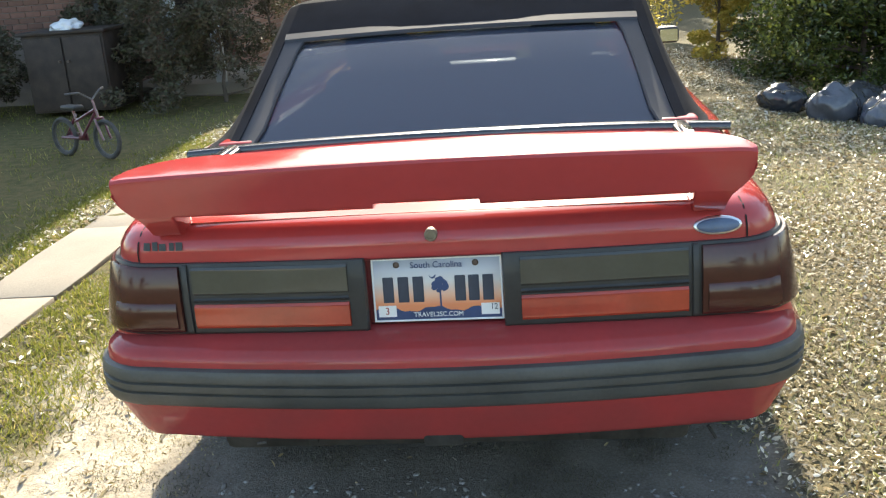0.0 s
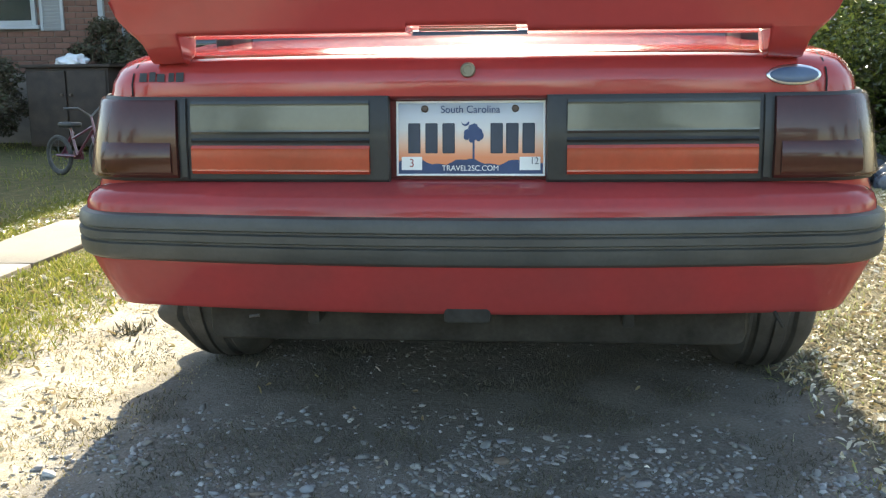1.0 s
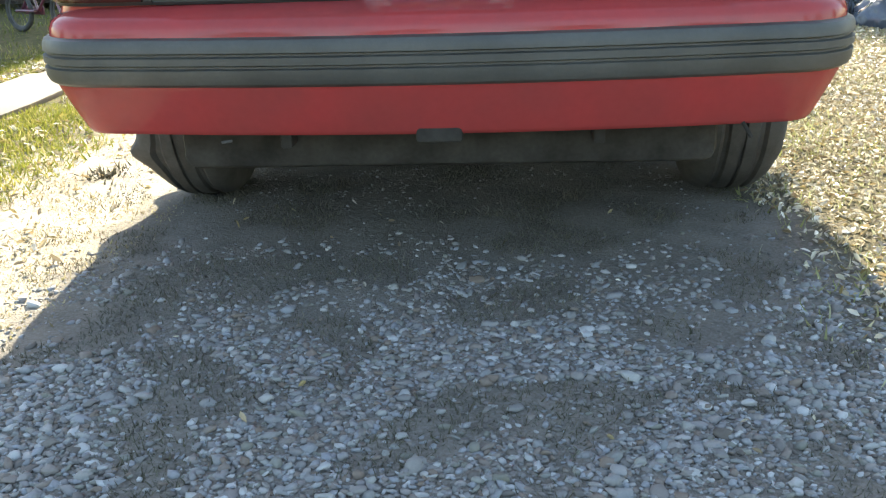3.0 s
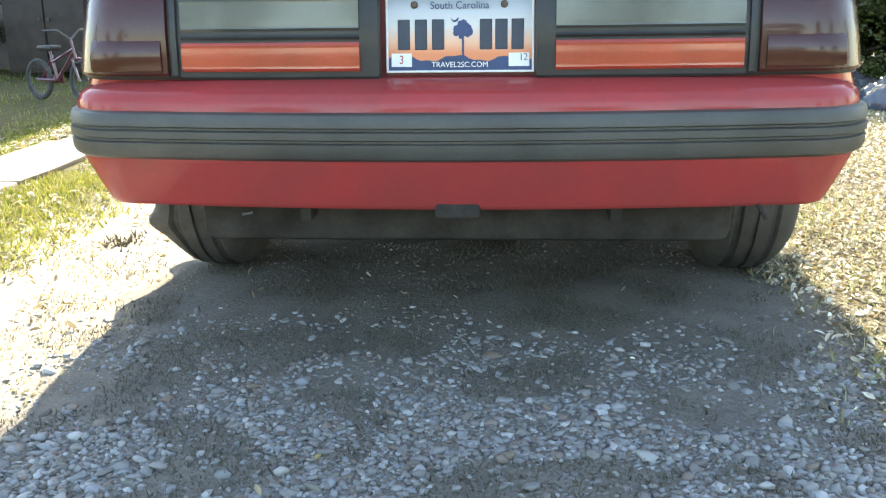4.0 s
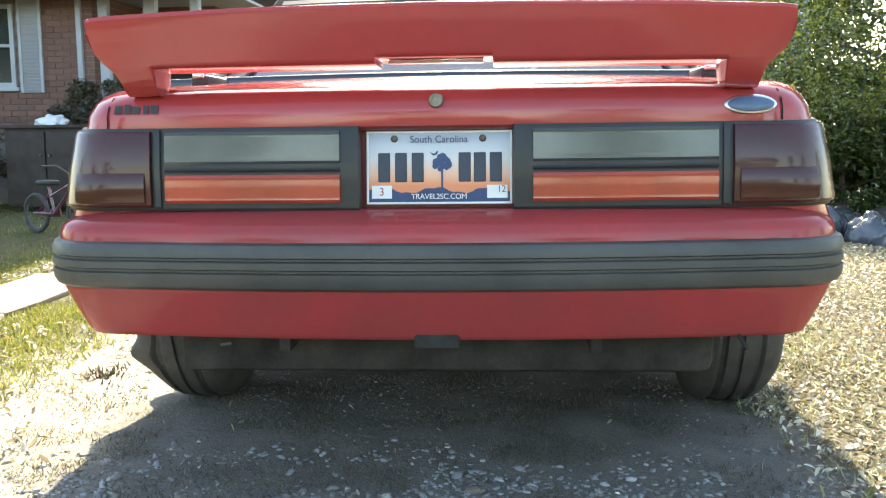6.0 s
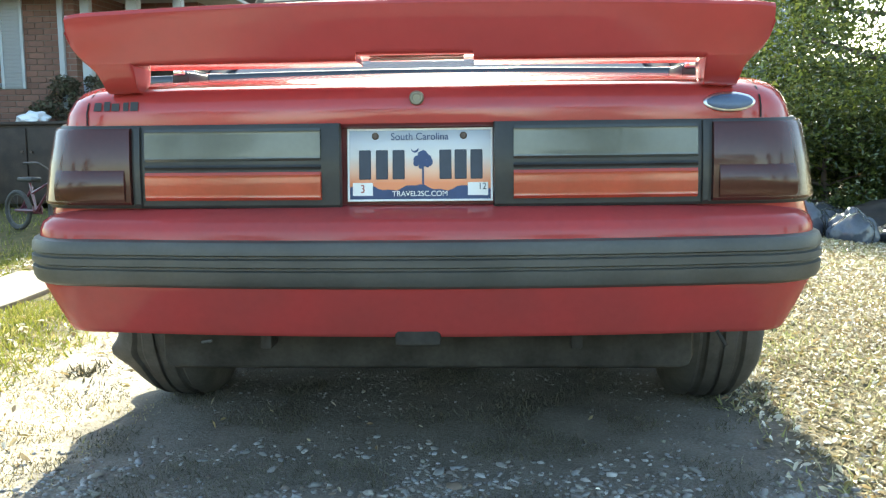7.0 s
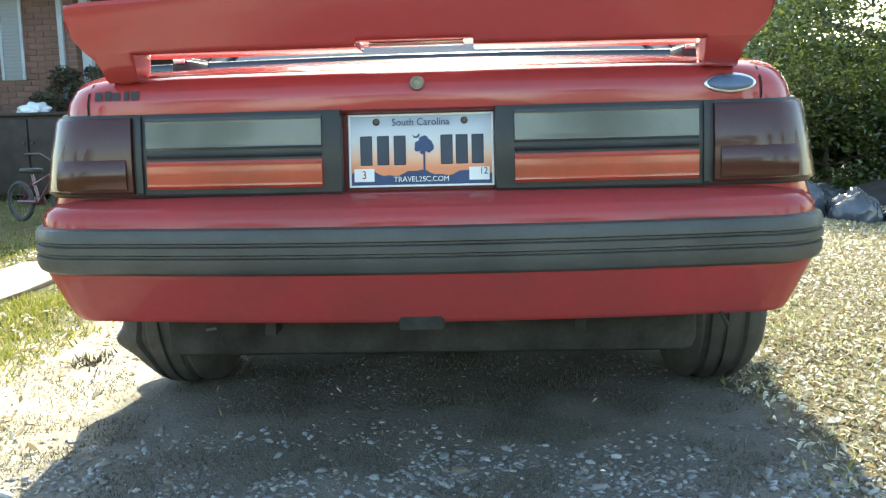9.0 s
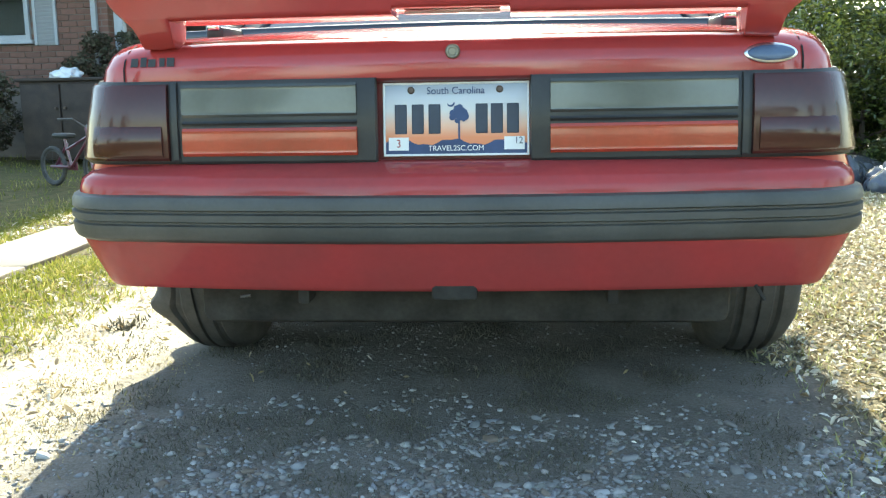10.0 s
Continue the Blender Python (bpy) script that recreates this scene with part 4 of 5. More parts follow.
for x, w in ((-5.53, 0.035), (-5.20, 0.06), (-4.58, 0.075), (-3.98, 0.06)):
    part("porch_post" if w > 0.05 else "corner_board", boxed(x - w, x + w, WALL_Y - 0.06, WALL_Y - 0.06 + 2 * w, 0, 2.66, bevel=0.006), WHITE, house, "white painted timber")
part("porch_floor", boxed(-5.36, -3.6, WALL_Y - 0.1, 12.2, -0.05, 0.16, bevel=0.01), CONCRETE, house)
part("porch_door", boxed(-5.1, -4.35, 12.16, 12.2, 0.16, 2.2, bevel=0.01), DARKWOOD, house)


def window(x0, x1, z0, z1):
    fr = bmesh.new()
    for a in ((x0, x0 + 0.06, z0, z1), (x1 - 0.06, x1, z0, z1), (x0 + 0.06, x1 - 0.06, z1 - 0.06, z1), (x0 + 0.06, x1 - 0.06, z0, z0 + 0.06), (x0 + 0.06, x1 - 0.06, (z0 + z1) / 2 - 0.02, (z0 + z1) / 2 + 0.02)):
        box(fr, a[0], a[1], WALL_Y - 0.04, WALL_Y + 0.05, a[2], a[3], bevel=0.004, seg=1)
    w = part("window", fr, WHITE, house, "white framed sash window", smooth=False)
    part("pane", boxed(x0 + 0.05, x1 - 0.05, WALL_Y + 0.02, WALL_Y + 0.026, z0 + 0.05, z1 - 0.05), CLEAR, w, smooth=False)
    part("blind", boxed(x0 + 0.04, x1 - 0.04, WALL_Y + 0.12, WALL_Y + 0.125, z0, z1), DARKWOOD, w, smooth=False)
    part("sill", boxed(x0 - 0.05, x1 + 0.05, WALL_Y - 0.08, WALL_Y + 0.03, z0 - 0.05, z0, bevel=0.006), WHITE, w)


window(-7.6, -6.42, 1.5, 2.55)
slat_rng = random.Random(2)
shutter = part("shutter", boxed(-6.36, -6.32, WALL_Y - 0.045, WALL_Y - 0.012, 1.43, 2.6), WHITE, house, "pale louvred shutter", smooth=False)
part("shutter_stile", boxed(-6.08, -6.04, WALL_Y - 0.045, WALL_Y - 0.012, 1.43, 2.6), WHITE, shutter, smooth=False)
for z in np.arange(1.45, 2.58, 0.045):
    bm = boxed(-0.12, 0.12, -0.004, 0.004, -0.024, 0.024)
    sl = part("slat", bm, WHITE, shutter, smooth=False)
    sl.matrix_world = pose(-6.20, WALL_Y - 0.028, float(z), 32)

# neighbour's house beyond the trees
far_house = thing("house", "distant two-storey grey house beyond the yard", "house")
SIDING = material("grey_siding", (0.24, 0.27, 0.31), 0.7, vary=0.1, scale=2)
part("wall", boxed(1.5, 9.6, 31.0, 38.0, 0, 6.2), SIDING, far_house, smooth=False)
bm = loft([[(1.1, 30.6, 6.15), (1.1, 34.5, 8.2), (1.1, 38.4, 6.15)], [(10.0, 30.6, 6.15), (10.0, 34.5, 8.2), (10.0, 38.4, 6.15)]])
bmesh.ops.solidify(bm, geom=list(bm.faces), thickness=0.15)
part("roof", bm, ROOF, far_house, smooth=False)
for wx in (2.6, 4.6, 6.7, 8.6):
    for wz in (0.9, 4.0):
        wf = part("window", boxed(wx - 0.55, wx + 0.55, 30.95, 30.995, wz, wz + 1.4), WHITE, far_house, smooth=False)
        part("pane", boxed(wx - 0.47, wx + 0.47, 30.93, 30.947, wz + 0.08, wz + 1.32), BLACK, wf, smooth=False)

# storage cabinet with a white sheet on it, in front of the house
cab = thing("garden_cabinet", "dark brown wooden garden cabinet against the house", "cabinet", (-4.87, 8.35, 0))
part("cabinet_body", boxed(-0.46, 0.46, -0.28, 0.28, 0.05, 0.885, bevel=0.01), DARKWOOD, cab)
part("cabinet_top", boxed(-0.50, 0.50, -0.32, 0.32, 0.885, 0.92, bevel=0.008), DARKWOOD, cab)
for s in (-1, 1):
    d = part("cabinet_door", boxed(*sorted((s * 0.01, s * 0.44)), -0.305, -0.284, 0.08, 0.85, bevel=0.006), DARKWOOD, cab)
    part("door_knob", tubed((s * 0.05, -0.305, 0.6), (s * 0.05, -0.335, 0.6), 0.014), RUST, d)
bm = bmesh.new()
bmesh.ops.create_icosphere(bm, subdivisions=4, radius=1)
for v in bm.verts:
    d = 1 + 0.35 * noise.noise(v.co * 1.9)
    v.co = Vector((v.co.x * 0.17 * d, v.co.y * 0.15 * d, max(-0.3, v.co.z) * 0.085 * d + 0.02))
sheet = part("plastic_sheet", bm, SHEET)
sheet.matrix_world = pose(-4.90, 8.3, 0.924)
tagged(sheet, "crumpled white plastic sheet lying on the cabinet", "plastic sheet")

# child's bicycle on the lawn
bike = thing("bicycle", "small pink-red child's bicycle standing on the grass", "bicycle", (-3.58, 5.62, 0.0), -28)


def ring_tube(r, t, seg=28, sub=8):
    rows = []
    for i in range(seg):
        a = 2 * math.pi * i / seg
        rows.append([((r + t * math.cos(2 * math.pi * j / sub)) * math.cos(a), t * math.sin(2 * math.pi * j / sub), (r + t * math.cos(2 * math.pi * j / sub)) * math.sin(a)) for j in range(sub)])
    rows.append(rows[0])
    bm = loft(rows, closed=True)
    bmesh.ops.remove_doubles(bm, verts=bm.verts, dist=1e-5)
    return bm


bike.scale = (0.85, 0.85, 0.85)
for x in (-0.33, 0.33):
    w = part("wheel", ring_tube(0.175, 0.022), TYRE, bike)
    w.matrix_basis = pose(x, 0, 0.197)
    part("rim", ring_tube(0.152, 0.008), DULL_STEEL, w)
    bm = bmesh.new()
    for k in range(12):
        a = 2 * math.pi * k / 12
        tube(bm, (0.0, 0.012 * (-1) ** k, 0), (0.15 * math.cos(a), 0, 0.15 * math.sin(a)), 0.0018, seg=4)
    part("spokes", bm, DULL_STEEL, w)
bm = bmesh.new()
for p, q in (((-0.33, 0.03, 0.197), (-0.05, 0.03, 0.2)), ((-0.33, -0.03, 0.197), (-0.05, -0.03, 0.2)), ((-0.33, 0.03, 0.197), (-0.12, 0.02, 0.42)), ((-0.05, 0, 0.2), (-0.13, 0, 0.47)), ((-0.05, 0, 0.2), (0.22, 0, 0.46)), ((-0.11, 0, 0.36), (0.22, 0, 0.49))):
    tube(bm, p, q, 0.014, seg=8)
part("bicycle_frame", bm, PINK, bike)
bm = bmesh.new()
for p, q in (((0.33, 0.045, 0.197), (0.25, 0.045, 0.40)), ((0.33, -0.045, 0.197), (0.25, -0.045, 0.40)), ((0.25, -0.05, 0.40), (0.25, 0.05, 0.40)), ((0.25, 0, 0.40), (0.20, 0, 0.58))):
    tube(bm, p, q, 0.012, seg=8)
part("fork", bm, PINK, bike)
bm = bmesh.new()
for s in (-1, 1):
    tube(bm, (0.20, 0, 0.58), (0.18, s * 0.12, 0.66), 0.010, seg=8)
    tube(bm, (0.18, s * 0.12, 0.66), (0.10, s * 0.22, 0.66), 0.012, seg=8)
part("handlebar", bm, DULL_STEEL, bike)
bm = boxed(-0.25, -0.02, -0.06, 0.06, 0.47, 0.52, bevel=0.02, seg=3)
part("saddle", bm, BLACK, bike)
part("chain_guard", boxed(-0.30, -0.02, 0.035, 0.05, 0.16, 0.24, bevel=0.006), PINK, bike)


# ---- bin bags and tarp by the tree ----
def bin_bag(at, size, rz, seed, mat, label):
    bm = bmesh.new()
    bmesh.ops.create_icosphere(bm, subdivisions=5, radius=1)
    off = Vector((seed * 3.1, seed * 1.7, 0))
    for v in bm.verts:
        n = v.co.copy()
        ridge = sum(w * (1 - 2.2 * abs(noise.noise(n * q + off))) for w, q in ((0.05, 2.0), (0.022, 4.2), (0.01, 9.5)))
        d = 0.88 + ridge + 0.16 * noise.noise(n * 1.4 + off)
        # creases that run up to the tied neck
        a = math.atan2(n.y, n.x)
        d += 0.055 * max(0.0, n.z + 0.2) * abs(noise.noise((3.2 * math.cos(a) + seed, 3.2 * math.sin(a), n.z * 0.7)))
        d -= 0.20 * max(0.0, n.z) ** 2
        z = n.z * d
        if n.z > 0.9:
            z += (n.z - 0.9) * 1.6
        v.co = Vector((n.x * d * size[0], n.y * d * size[1], (max(z, -0.55) + 0.55) * size[2] / 1.6))
    ob = part("bin_bag", bm, mat, None, angle=70)
    ob.matrix_world = pose(*at, 0, 0, rz)
    return tagged(ob, label, "bin bag", "bags by the tree")


for (x, y), size, rz, seed, mat, label in (((2.66, 6.3), (0.24, 0.21, 0.36), 20, 1, BAG_GREY, "full grey plastic bin bag on dry leaves"),
                                          ((3.02, 6.1), (0.26, 0.22, 0.33), 75, 2, BAG_GREY, "slumped grey plastic bin bag on dry leaves"),
                                          ((2.32, 6.7), (0.24, 0.20, 0.28), 130, 3, BAG, "small black plastic bin bag in shade"),
                                          ((3.55, 6.3), (0.30, 0.26, 0.30), 10, 4, BAG, "bulging black plastic bin bag on leaves"),
                                          ((2.98, 6.8), (0.30, 0.26, 0.33), 200, 5, BAG, "black plastic bin bag behind the others")):
    bin_bag((x, y, dip(x, y) - 0.01), size, rz, seed, mat, label)
bm = bmesh.new()
bmesh.ops.create_icosphere(bm, subdivisions=5, radius=1)
for v in bm.verts:
    n = v.co.copy()
    d = 1 + 0.25 * noise.noise(n * 1.6) - 0.12 * abs(noise.noise(n * 5))
    v.co = Vector((n.x * 1.15 * d, n.y * 0.7 * d, max(0, n.z) * 0.55 * d))
tarp = part("tarp", bm, TARP, None, angle=70)
tarp.matrix_world = pose(4.25, 7.0, dip(4.25, 7.0) - 0.01)
tagged(tarp, "heap covered with a dark tarp beside the tree", "tarp")


# ---- trees ----
LEAF_V = np.array([(-0.5, 0, 0), (0, -0.22, 0.05), (0.5, 0, -0.04), (0, 0.22, 0.05)])
LEAF_F = np.array([(0, 1, 2, 3)])


def tree(name, at, height, spread, low, leaves, leaf, mat, label, seed, trunk=0.12, clumps=40, lean=0.0, skirt=0.0, clump=0.34, thin=None, shade_reach=0.0):
    r = np.random.default_rng(seed)
    ob = thing(name, label, "tree", (at[0], at[1], at[2] + dip(at[0], at[1])))
    bm = bmesh.new()
    p, rad = Vector((0, 0, -0.05)), trunk
    joints = []
    for k in range(7):
        q = p + Vector((r.normal(0, 0.06) * height / 6 + lean, r.normal(0, 0.06) * height / 6, height * 0.8 / 7))
        tube(bm, p, q, rad, rad * 0.84, seg=10)
        p, rad = q, rad * 0.84
        joints.append((p.copy(), rad))
    centres = []
    for k in range(clumps):
        a, h = r.uniform(0, 2 * np.pi), low + (height - low) * r.uniform(0, 1) ** 0.8
        u = (h - low) / (height - low)
        wide = spread * (0.55 + 0.9 * math.sin(math.pi * min(1, 0.25 + 0.75 * u)) ** 1.0) / 1.45 * r.uniform(0.45, 1.0)
        wide += skirt * spread * max(0.0, 1 - 1.6 * u) * r.uniform(0.5, 1.0)
        c = Vector((wide * math.cos(a), wide * math.sin(a), h))
        centres.append(c)
        # unseen boughs added at mid height on one side, to shade the ground
        if shade_reach and 1.5 < h < 2.9 and c.x < 0:
            centres.append(c - Vector((shade_reach, 0, 0)))
        if k % 3 == 0:
            j, jr = min(joints, key=lambda q: abs(q[0].z - h * 0.75))
            mid = (j + c) / 2 + Vector((0, 0, 0.06 * height * r.uniform(-0.4, 0.6)))
            tube(bm, j, mid, jr * 0.45, jr * 0.3, seg=6)
            tube(bm, mid, c, jr * 0.3, jr * 0.08, seg=6)
    part("trunk", bm, BARK, ob)
    each = leaves // clumps
    pts, cs = [], spread * clump
    for c in centres:
        d = r.normal(0, 1, (each, 3))
        d /= np.linalg.norm(d, axis=1)[:, None]
        d *= (r.uniform(0.25, 1, each) ** 0.5)[:, None] * cs * r.uniform(0.7, 1.2)
        d[:, 2] *= 0.75
        pts.append(np.array(c)[None] + d)
    pts = np.concatenate(pts)
    pts = pts[pts[:, 2] > low * 0.5]
    if thin:
        pts = pts[(pts[:, 2] < thin + r.normal(0, 0.25, len(pts))) | (r.uniform(0, 1, len(pts)) < 0.8)]
    s = leaf * r.uniform(0.6, 1.3, len(pts))
    v, f = cluster(LEAF_V, LEAF_F, pts, np.stack([s, s, s], 1), turn_matrices(len(pts), 0.9, r))
    crown = new("crown", mesh_of("crown", v, f, mat, False))
    crown.parent = ob
    return ob


tree("evergreen_tree", (5.3, 8.7, 0), 6.5, 2.7, 0.75, 120000, 0.066, EVERGREEN, "dense dark evergreen tree with glossy leaves", 11, 0.16, 150, skirt=0.45, clump=0.24, thin=1.35, shade_reach=0.85)
tree("evergreen_tree", (9.3, 10.5, 0), 7.0, 3.2, 0.9, 26000, 0.15, EVERGREEN, "dense dark evergreen tree behind the first", 12, 0.16, 90, skirt=0.3, clump=0.28)
far_rng = np.random.default_rng(21)
spots = [(1.2, 24), (-1.5, 30), (-7, 33), (21, 42), (-14, 36), (4, 46), (12, 48), (-9, 47), (1.5, 40), (-5, 44), (26, 46), (-22, 40), (-30, 34), (30, 30)]
for i, (x, y) in enumerate(spots):
    tree("autumn_tree", (x, y, 0), far_rng.uniform(5.5, 8.0) + 0.22 * (y - 22), far_rng.uniform(2.2, 3.2), 1.4, 3600, 0.26, AUTUMN, "far tree with thin yellow-green autumn leaves", 30 + i, 0.14, 30)
for i, (x, y, h) in enumerate([(3.5, 8.3, 1.4), (3.68, 9.6, 1.75), (4.1, 9.0, 1.6), (3.9, 10.5, 1.7), (4.2, 9.9, 1.6), (5.1, 10.4, 1.8), (6.6, 10.9, 1.8), (8.2, 8.6, 2.2)]):
    tree("evergreen_shrub", (x, y, 0), h, 1.05, 0.05, 15000, 0.062, EVERGREEN, "dark leafy shrub growing under the trees", 80 + i, 0.05, 44, skirt=0.4, clump=0.32)
for i, (x, y, h, rad) in enumerate([(-3.95, 8.3, 1.25, 0.55), (-3.3, 8.5, 1.1, 0.55), (-5.9, 8.2, 1.0, 0.55), (-6.8, 8.3, 1.15, 0.55), (-3.0, 9.6, 1.5, 0.55), (-4.88, 8.88, 1.42, 0.33), (-4.42, 8.85, 1.40, 0.36)]):
    tree("foundation_shrub", (x, y, 0), h, rad, 0.02, 6000, 0.055, BROWN_LEAF, "dull brown-green shrub against the house", 130 + i, 0.03, 34, skirt=0.5, clump=0.34)
# tall wood added ahead to block low sky from the deck's reflection
for i, (x, y) in enumerate([(-1.0, 48), (3.2, 51), (7.4, 47), (11.5, 50), (-12.5, 52), (-18, 50), (-6.2, 50)]):
    tree("screen_tree", (x, y, 0), 17.2 + 0.5 * (i % 3), 4.6, 2.0, 11000, 0.6, EVERGREEN, "tall dark tree added at the wood's edge to block sky glow", 160 + i, 0.3, 60, skirt=0.2)
# unseen trees added behind the house to block sky light from its front
for i, (x, y) in enumerate([(-8.4, 20.5), (-12.0, 19.8), (-15.8, 21.0)]):
    tree("screen_tree", (x, y, 0), 11.5 + 0.6 * i, 3.2, 1.2, 8000, 0.42, EVERGREEN, "unseen tall tree added behind the house to block sky light", 190 + i, 0.25, 60, skirt=0.3)
tree("yellow_shrub", (2.45, 10.7, 0), 1.15, 0.50, 0.1, 8000, 0.06, YELLOW_LEAF, "sunlit yellow-leaved shrub behind the lawn", 71, 0.04, 34)
tree("yellow_shrub", (1.7, 13.9, 0), 1.35, 0.9, 0.1, 6000, 0.075, YELLOW_LEAF, "sunlit yellow-leaved shrub behind the lawn", 72, 0.04, 30)
tree("yellow_shrub", (-2.2, 14.0, 0), 2.0, 1.1, 0.1, 5000, 0.08, YELLOW_LEAF, "thin yellow-green shrub beyond the house", 73, 0.04, 30)
# unseen trees behind and beside the viewpoint, added to darken reflections
for i, (x, y) in enumerate([(-26, -30), (-15, -34), (-4, -36), (7, -33), (18, -36), (30, -30), (-36, -20), (40, -18), (-40, 0), (42, 6)]):
    tree("evergreen_tree", (x, y, 0), far_rng.uniform(7, 10), far_rng.uniform(3.5, 4.6), 0.8, 3600, 0.42, EVERGREEN, "unseen far tree added as a dark shape for reflections", 90 + i, 0.2, 36)

# ---- gravel, leaves, grass ----
PEB_V, PEB_F = ico(1)
PEB2_V, PEB2_F = ico(2)


def patchy(x, y, scale, seed):
    return np.array([noise.noise((a * scale + seed, b * scale, seed * 0.7)) for a, b in zip(x, y)])


def heights(x, y):
    return np.array([relief(a, b) for a, b in zip(x, y)])


def pebbles(name, count, x0, x1, y0, y1, lo, hi, form, seed, thin=0.0, label="small rounded river gravel in the drive"):
    r = np.random.default_rng(seed)
    x, y = r.uniform(x0, x1, count), r.uniform(y0, y1, count)
    keep = patchy(x, y, 2.2, 3.0) > -0.28 + thin + r.normal(0, 0.16, count)
    keep &= r.uniform(0, 1, count) < np.clip((0.25 - y) / 0.7, 0.12, 1.0) + (y > 0.6)
    keep &= (patchy(x, y, 4.6, 58.5) < 0.12 + r.normal(0, 0.05, count)) | (r.uniform(0, 1, count) < 0.14)
    keep &= np.minimum(np.minimum(x - x0, x1 - x), np.minimum(y - y0, y1 - y)) > 0.3 * r.uniform(0, 1, count) ** 2
    x, y = x[keep], y[keep]
    n = len(x)
    s = lo + (hi - lo) * r.beta(1.2, 3.6, n)
    size = np.stack([s * r.uniform(0.8, 1.45, n), s * r.uniform(0.65, 1.1, n), s * r.uniform(0.35, 0.6, n)], 1)
    z = heights(x, y) + size[:, 2] * r.uniform(0.0, 0.55, n)
    fv, ff = form
    turns, where = turn_matrices(n, 0.28, r), np.stack([x, y, z], 1)
    vs, fs, count = [], [], 0
    for k in range(6):
        # six different stones, in turn
        shape = fv * (1 + 0.16 * r.normal(0, 1, (len(fv), 1)))
        v, f = cluster(shape, ff, where[k::6], size[k::6], turns[k::6])
        vs.append(v)
        fs.append(f + count)
        count += len(v)
    return stuff(name, np.concatenate(vs), np.concatenate(fs), PEBBLE, label, "gravel", True)


pebbles("gravel", 42000, -1.0, 1.15, -1.3, 0.4, 0.004, 0.0145, (PEB_V, PEB_F), 1)
pebbles("gravel", 24000, -1.0, 1.1, -1.3, 0.15, 0.002, 0.008, (PEB_V, PEB_F), 3, -0.1)
pebbles("gravel", 900, -1.0, 1.1, -1.25, 0.2, 0.012, 0.019, (PEB2_V, PEB2_F), 2)
pebbles("gravel", 3500, -0.95, 1.0, 0.0, 1.6, 0.0025, 0.008, (PEB_V, PEB_F), 4, 0.1)
pebbles("gravel", 900, -1.7, -0.85, -0.9, 3.4, 0.002, 0.008, (PEB_V, PEB_F), 5, 0.15, "scattered gravel on the sandy verge")
pebbles("gravel", 5000, -1.2, 1.2, -6.0, -1.25, 0.006, 0.022, (PEB_V, PEB_F), 6, 0.0)

BLADE_V = np.array([(-0.5, 0, 0), (0.5, 0, 0), (0.25, 0.18, 0.6), (0.0, 0.55, 1.0), (-0.25, 0.18, 0.6)])


def blades(name, x, y, height, width, mat, label, seed, lean=0.35):
    r = np.random.default_rng(seed)
    n = len(x)
    h = height * r.uniform(0.4, 1.25, n)
    size = np.stack([width * r.uniform(0.6, 1.4, n), h * r.uniform(0.2, 1.1, n), h], 1)
    bf = np.array([(0, 1, 2), (0, 2, 4), (4, 2, 3)])
    v, f = cluster(BLADE_V, bf, np.stack([x, y, heights(x, y) - 0.003], 1), size, turn_matrices(n, lean, r))
    return stuff(name, v, f, mat, label, "grass")


def scatter(count, x0, x1, y0, y1, seed, scale=1.4, above=0.0, soft=0.18):
    r = np.random.default_rng(seed)
    x, y = r.uniform(x0, x1, count), r.uniform(y0, y1, count)
    keep = patchy(x, y, scale, seed * 1.3) > above + r.normal(0, soft, count)
    fade = min(0.4, 0.22 * min(x1 - x0, y1 - y0))
    keep &= np.minimum(np.minimum(x - x0, x1 - x), np.minimum(y - y0, y1 - y)) > fade * r.uniform(0, 1, count) ** 2
    return x[keep], y[keep]


def off_walk(x, y):
    k = (np.abs(x + 2.31 + 0.02 * (y - 2)) > 0.235) | (y < 0.8)
    return x[k], y[k]


def off_house(x, y):
    k = ~((x < -3.5) & (y > 9.6))
    return x[k], y[k]


gx, gy = off_walk(*scatter(150000, -3.3, -1.35, -1.6, 6.5, 41, 1.6, -0.12))
keep = (gx > -2.95) | (np.random.default_rng(40).uniform(0, 1, len(gx)) < 0.12)
gx, gy = gx[keep], gy[keep]
blades("grass", gx, gy, 0.036, 0.006, GRASS, "short green lawn grass beside the walk", 51, 0.55)
gx, gy = off_house(*off_walk(*scatter(12000, -9.0, -2.6, 2.5, 10.0, 42, 1.0, -0.1)))
blades("grass", gx, gy, 0.05, 0.007, GRASS, "shaded lawn grass before the house", 52)
gx, gy = scatter(60000, -1.75, -0.80, -0.9, 4.5, 43, 3.2, 0.03, 0.10)
blades("dry_grass", gx, gy, 0.014, 0.005, WEED, "flattened straw tufts on sandy soil", 53, 0.9)
gx, gy = scatter(70000, 0.72, 3.8, -1.0, 7.0, 44, 2.0, -0.02)
blades("dry_grass", gx, gy, 0.035, 0.006, STRAW, "thin dry grass under fallen leaves", 54, 0.6)
gx, gy = scatter(120000, -1.15, 1.2, -1.25, 1.3, 45, 4.6, 0.13, 0.06)
blades("dry_grass", gx, gy, 0.018, 0.003, MOSS, "sparse withered grass growing through the gravel", 55, 0.8)

FALL_V = np.array([(-0.5, 0, 0.06), (-0.16, -0.21, 0.13), (0.24, -0.15, 0.10), (0.5, 0.03, 0.0), (0.16, 0.20, 0.14), (-0.24, 0.14, 0.11)])
FALL_F = np.array([(0, 1, 3), (1, 2, 3), (0, 3, 4), (0, 4, 5)])


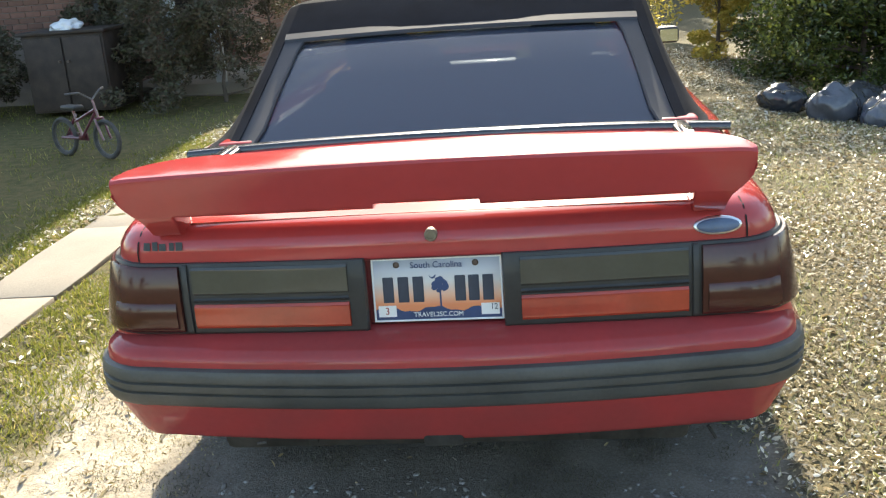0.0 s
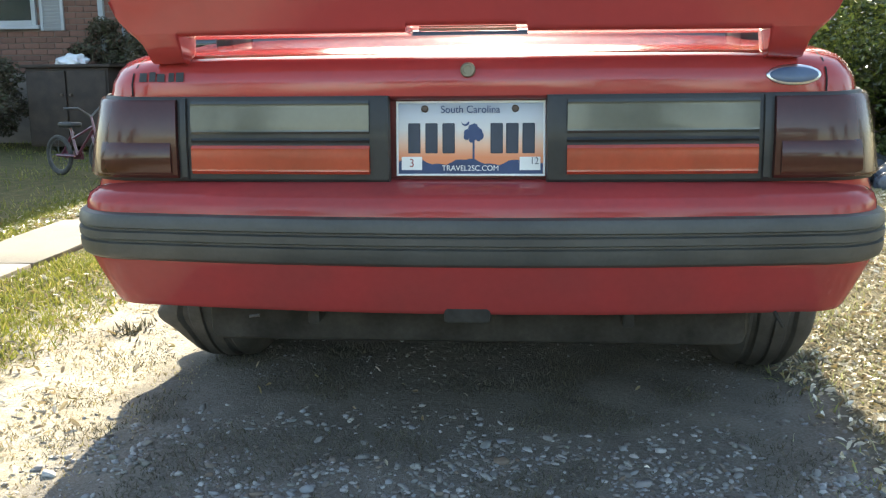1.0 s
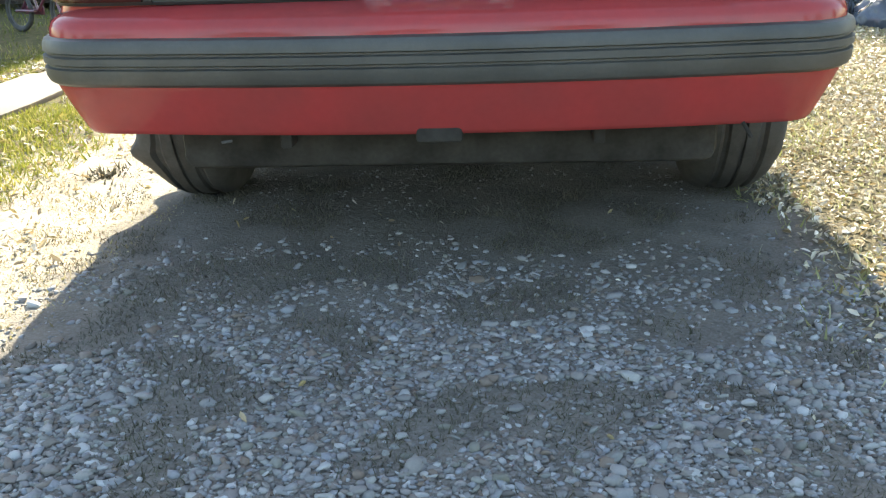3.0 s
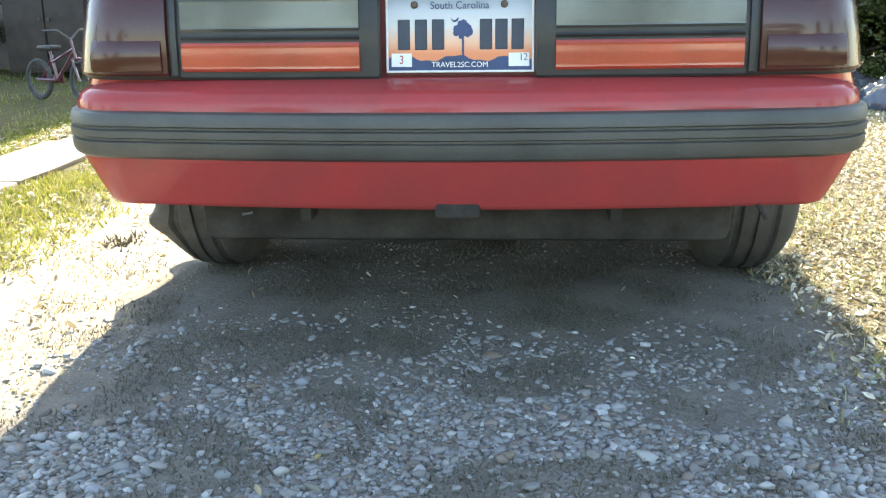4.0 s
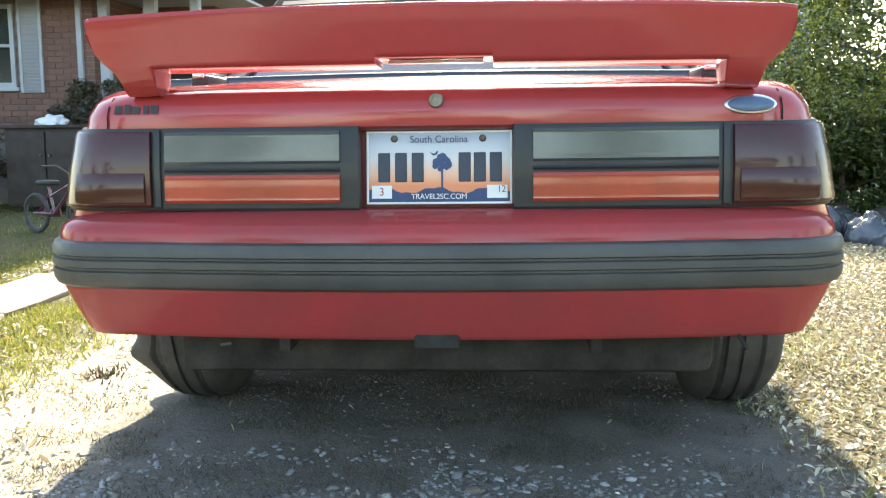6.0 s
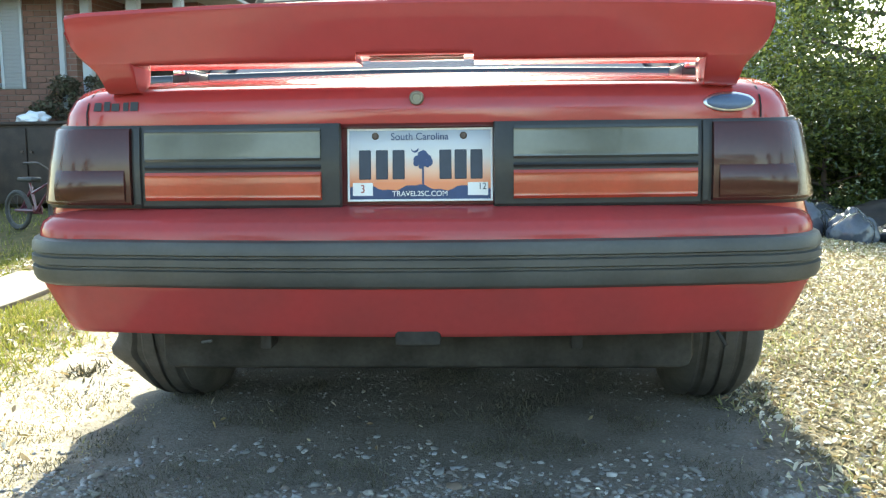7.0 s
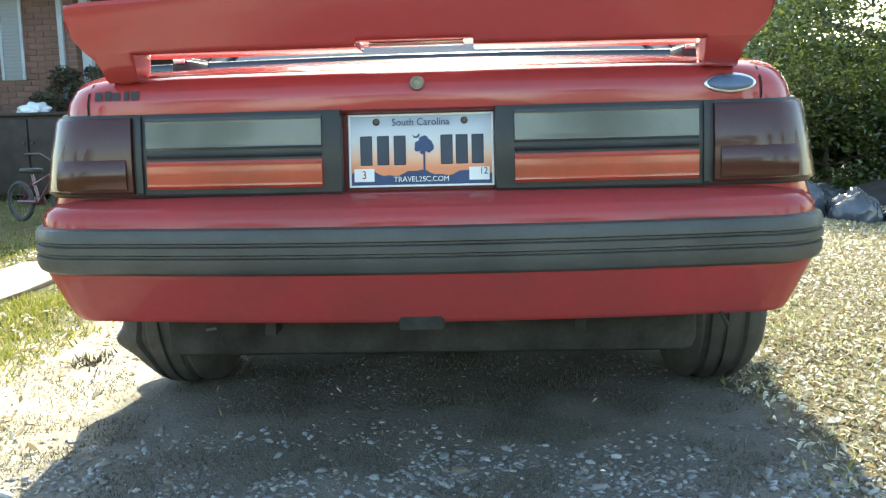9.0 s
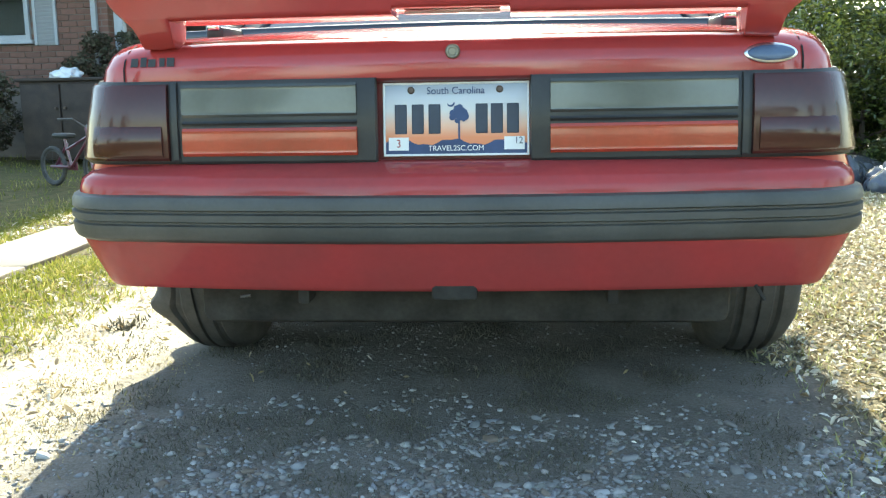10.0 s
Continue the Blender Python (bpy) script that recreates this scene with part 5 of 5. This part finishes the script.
def fallen(name, x, y, size, label, seed):
    r = np.random.default_rng(seed)
    n = len(x)
    s = size * r.uniform(0.5, 1.4, n)
    v, f = cluster(FALL_V, FALL_F, np.stack([x, y, heights(x, y) + 0.004 + r.uniform(0, 0.012, n)], 1), np.stack([s, s, s], 1), turn_matrices(n, 0.55, r))
    return stuff(name, v, f, DRY_LEAF, label, "fallen leaves")


def out_of_shade(x, y):
    k = ~((x < -2.95) & (y > 2.0))
    return x[k], y[k]


gx, gy = scatter(62000, 0.80, 3.2, -1.4, 3.4, 61, 1.2, -0.3)
fallen("fallen_leaves", gx, gy, 0.022, "small dry leaves covering the ground", 62)
gx, gy = scatter(52000, 0.84, 5.4, 1.6, 11.5, 71, 1.2, -0.25)
fallen("fallen_leaves", gx, gy, 0.033, "dry tan leaves covering the yard", 72)
gx, gy = scatter(5000, 0.98, 6.5, -1.0, 12.0, 69, 1.2, -0.1)
fallen("fallen_leaves", gx, gy, 0.045, "larger curled leaves on the ground", 70)
gx, gy = out_of_shade(*off_walk(*scatter(9000, -4.4, -1.35, -1.5, 7.5, 63, 1.2, -0.05)))
fallen("fallen_leaves", gx, gy, 0.036, "dry tan leaves scattered on grass", 64)
gx, gy = scatter(900, -1.5, -0.92, -1.0, 4.0, 73, 1.6, 0.0)
fallen("fallen_leaves", gx, gy, 0.026, "few dry leaves on bare sand", 74)
gx, gy = scatter(4000, -2.74, -2.54, 1.6, 7.5, 65, 2.0, 0.0)
fallen("fallen_leaves", gx, gy, 0.04, "dry leaves lined up along the walk", 66)
gx, gy = scatter(110, -0.9, 1.0, -1.2, 1.0, 67, 2.0, 0.0)
fallen("fallen_leaves", gx, gy, 0.02, "few dry leaves lying on gravel", 68)

# a dark weed tuft on the sand, caught full of leaves
tuft = np.random.default_rng(81)
gx, gy = tuft.normal(-1.215, 0.04, 150), tuft.normal(1.02, 0.05, 150)
blades("weed_tuft", gx, gy, 0.034, 0.007, MOSS, "withered brown weed tuft on sandy soil", 82, 0.9)

# ---- brickwork round the window ----
brick_me = {}
for w in (0.203, 0.0975):
    bm = boxed(-w / 2, w / 2, -0.012, 0.01, -0.0325, 0.0325, bevel=0.004, seg=1)
    me = bpy.data.meshes.new("brick")
    bm.to_mesh(me)
    bm.free()
    me.materials.append(BRICK)
    brick_me[w] = me
brick_wall = next(o for o in house.children if o.name.startswith("wall") and o.data.materials[0] == MORTAR)
for row in range(12, 35):
    z = 0.0375 + 0.075 * row
    right = -5.566
    half = row % 2 == 1
    while right > -7.0:
        w = 0.0975 if half else 0.203
        half = False
        x = right - w / 2
        if not (x < -6.33 and z > 1.41):
            ob = new("brick", brick_me[w])
            ob.parent = brick_wall
            ob.location = (x, WALL_Y - 0.001, z)
        right -= w + 0.01
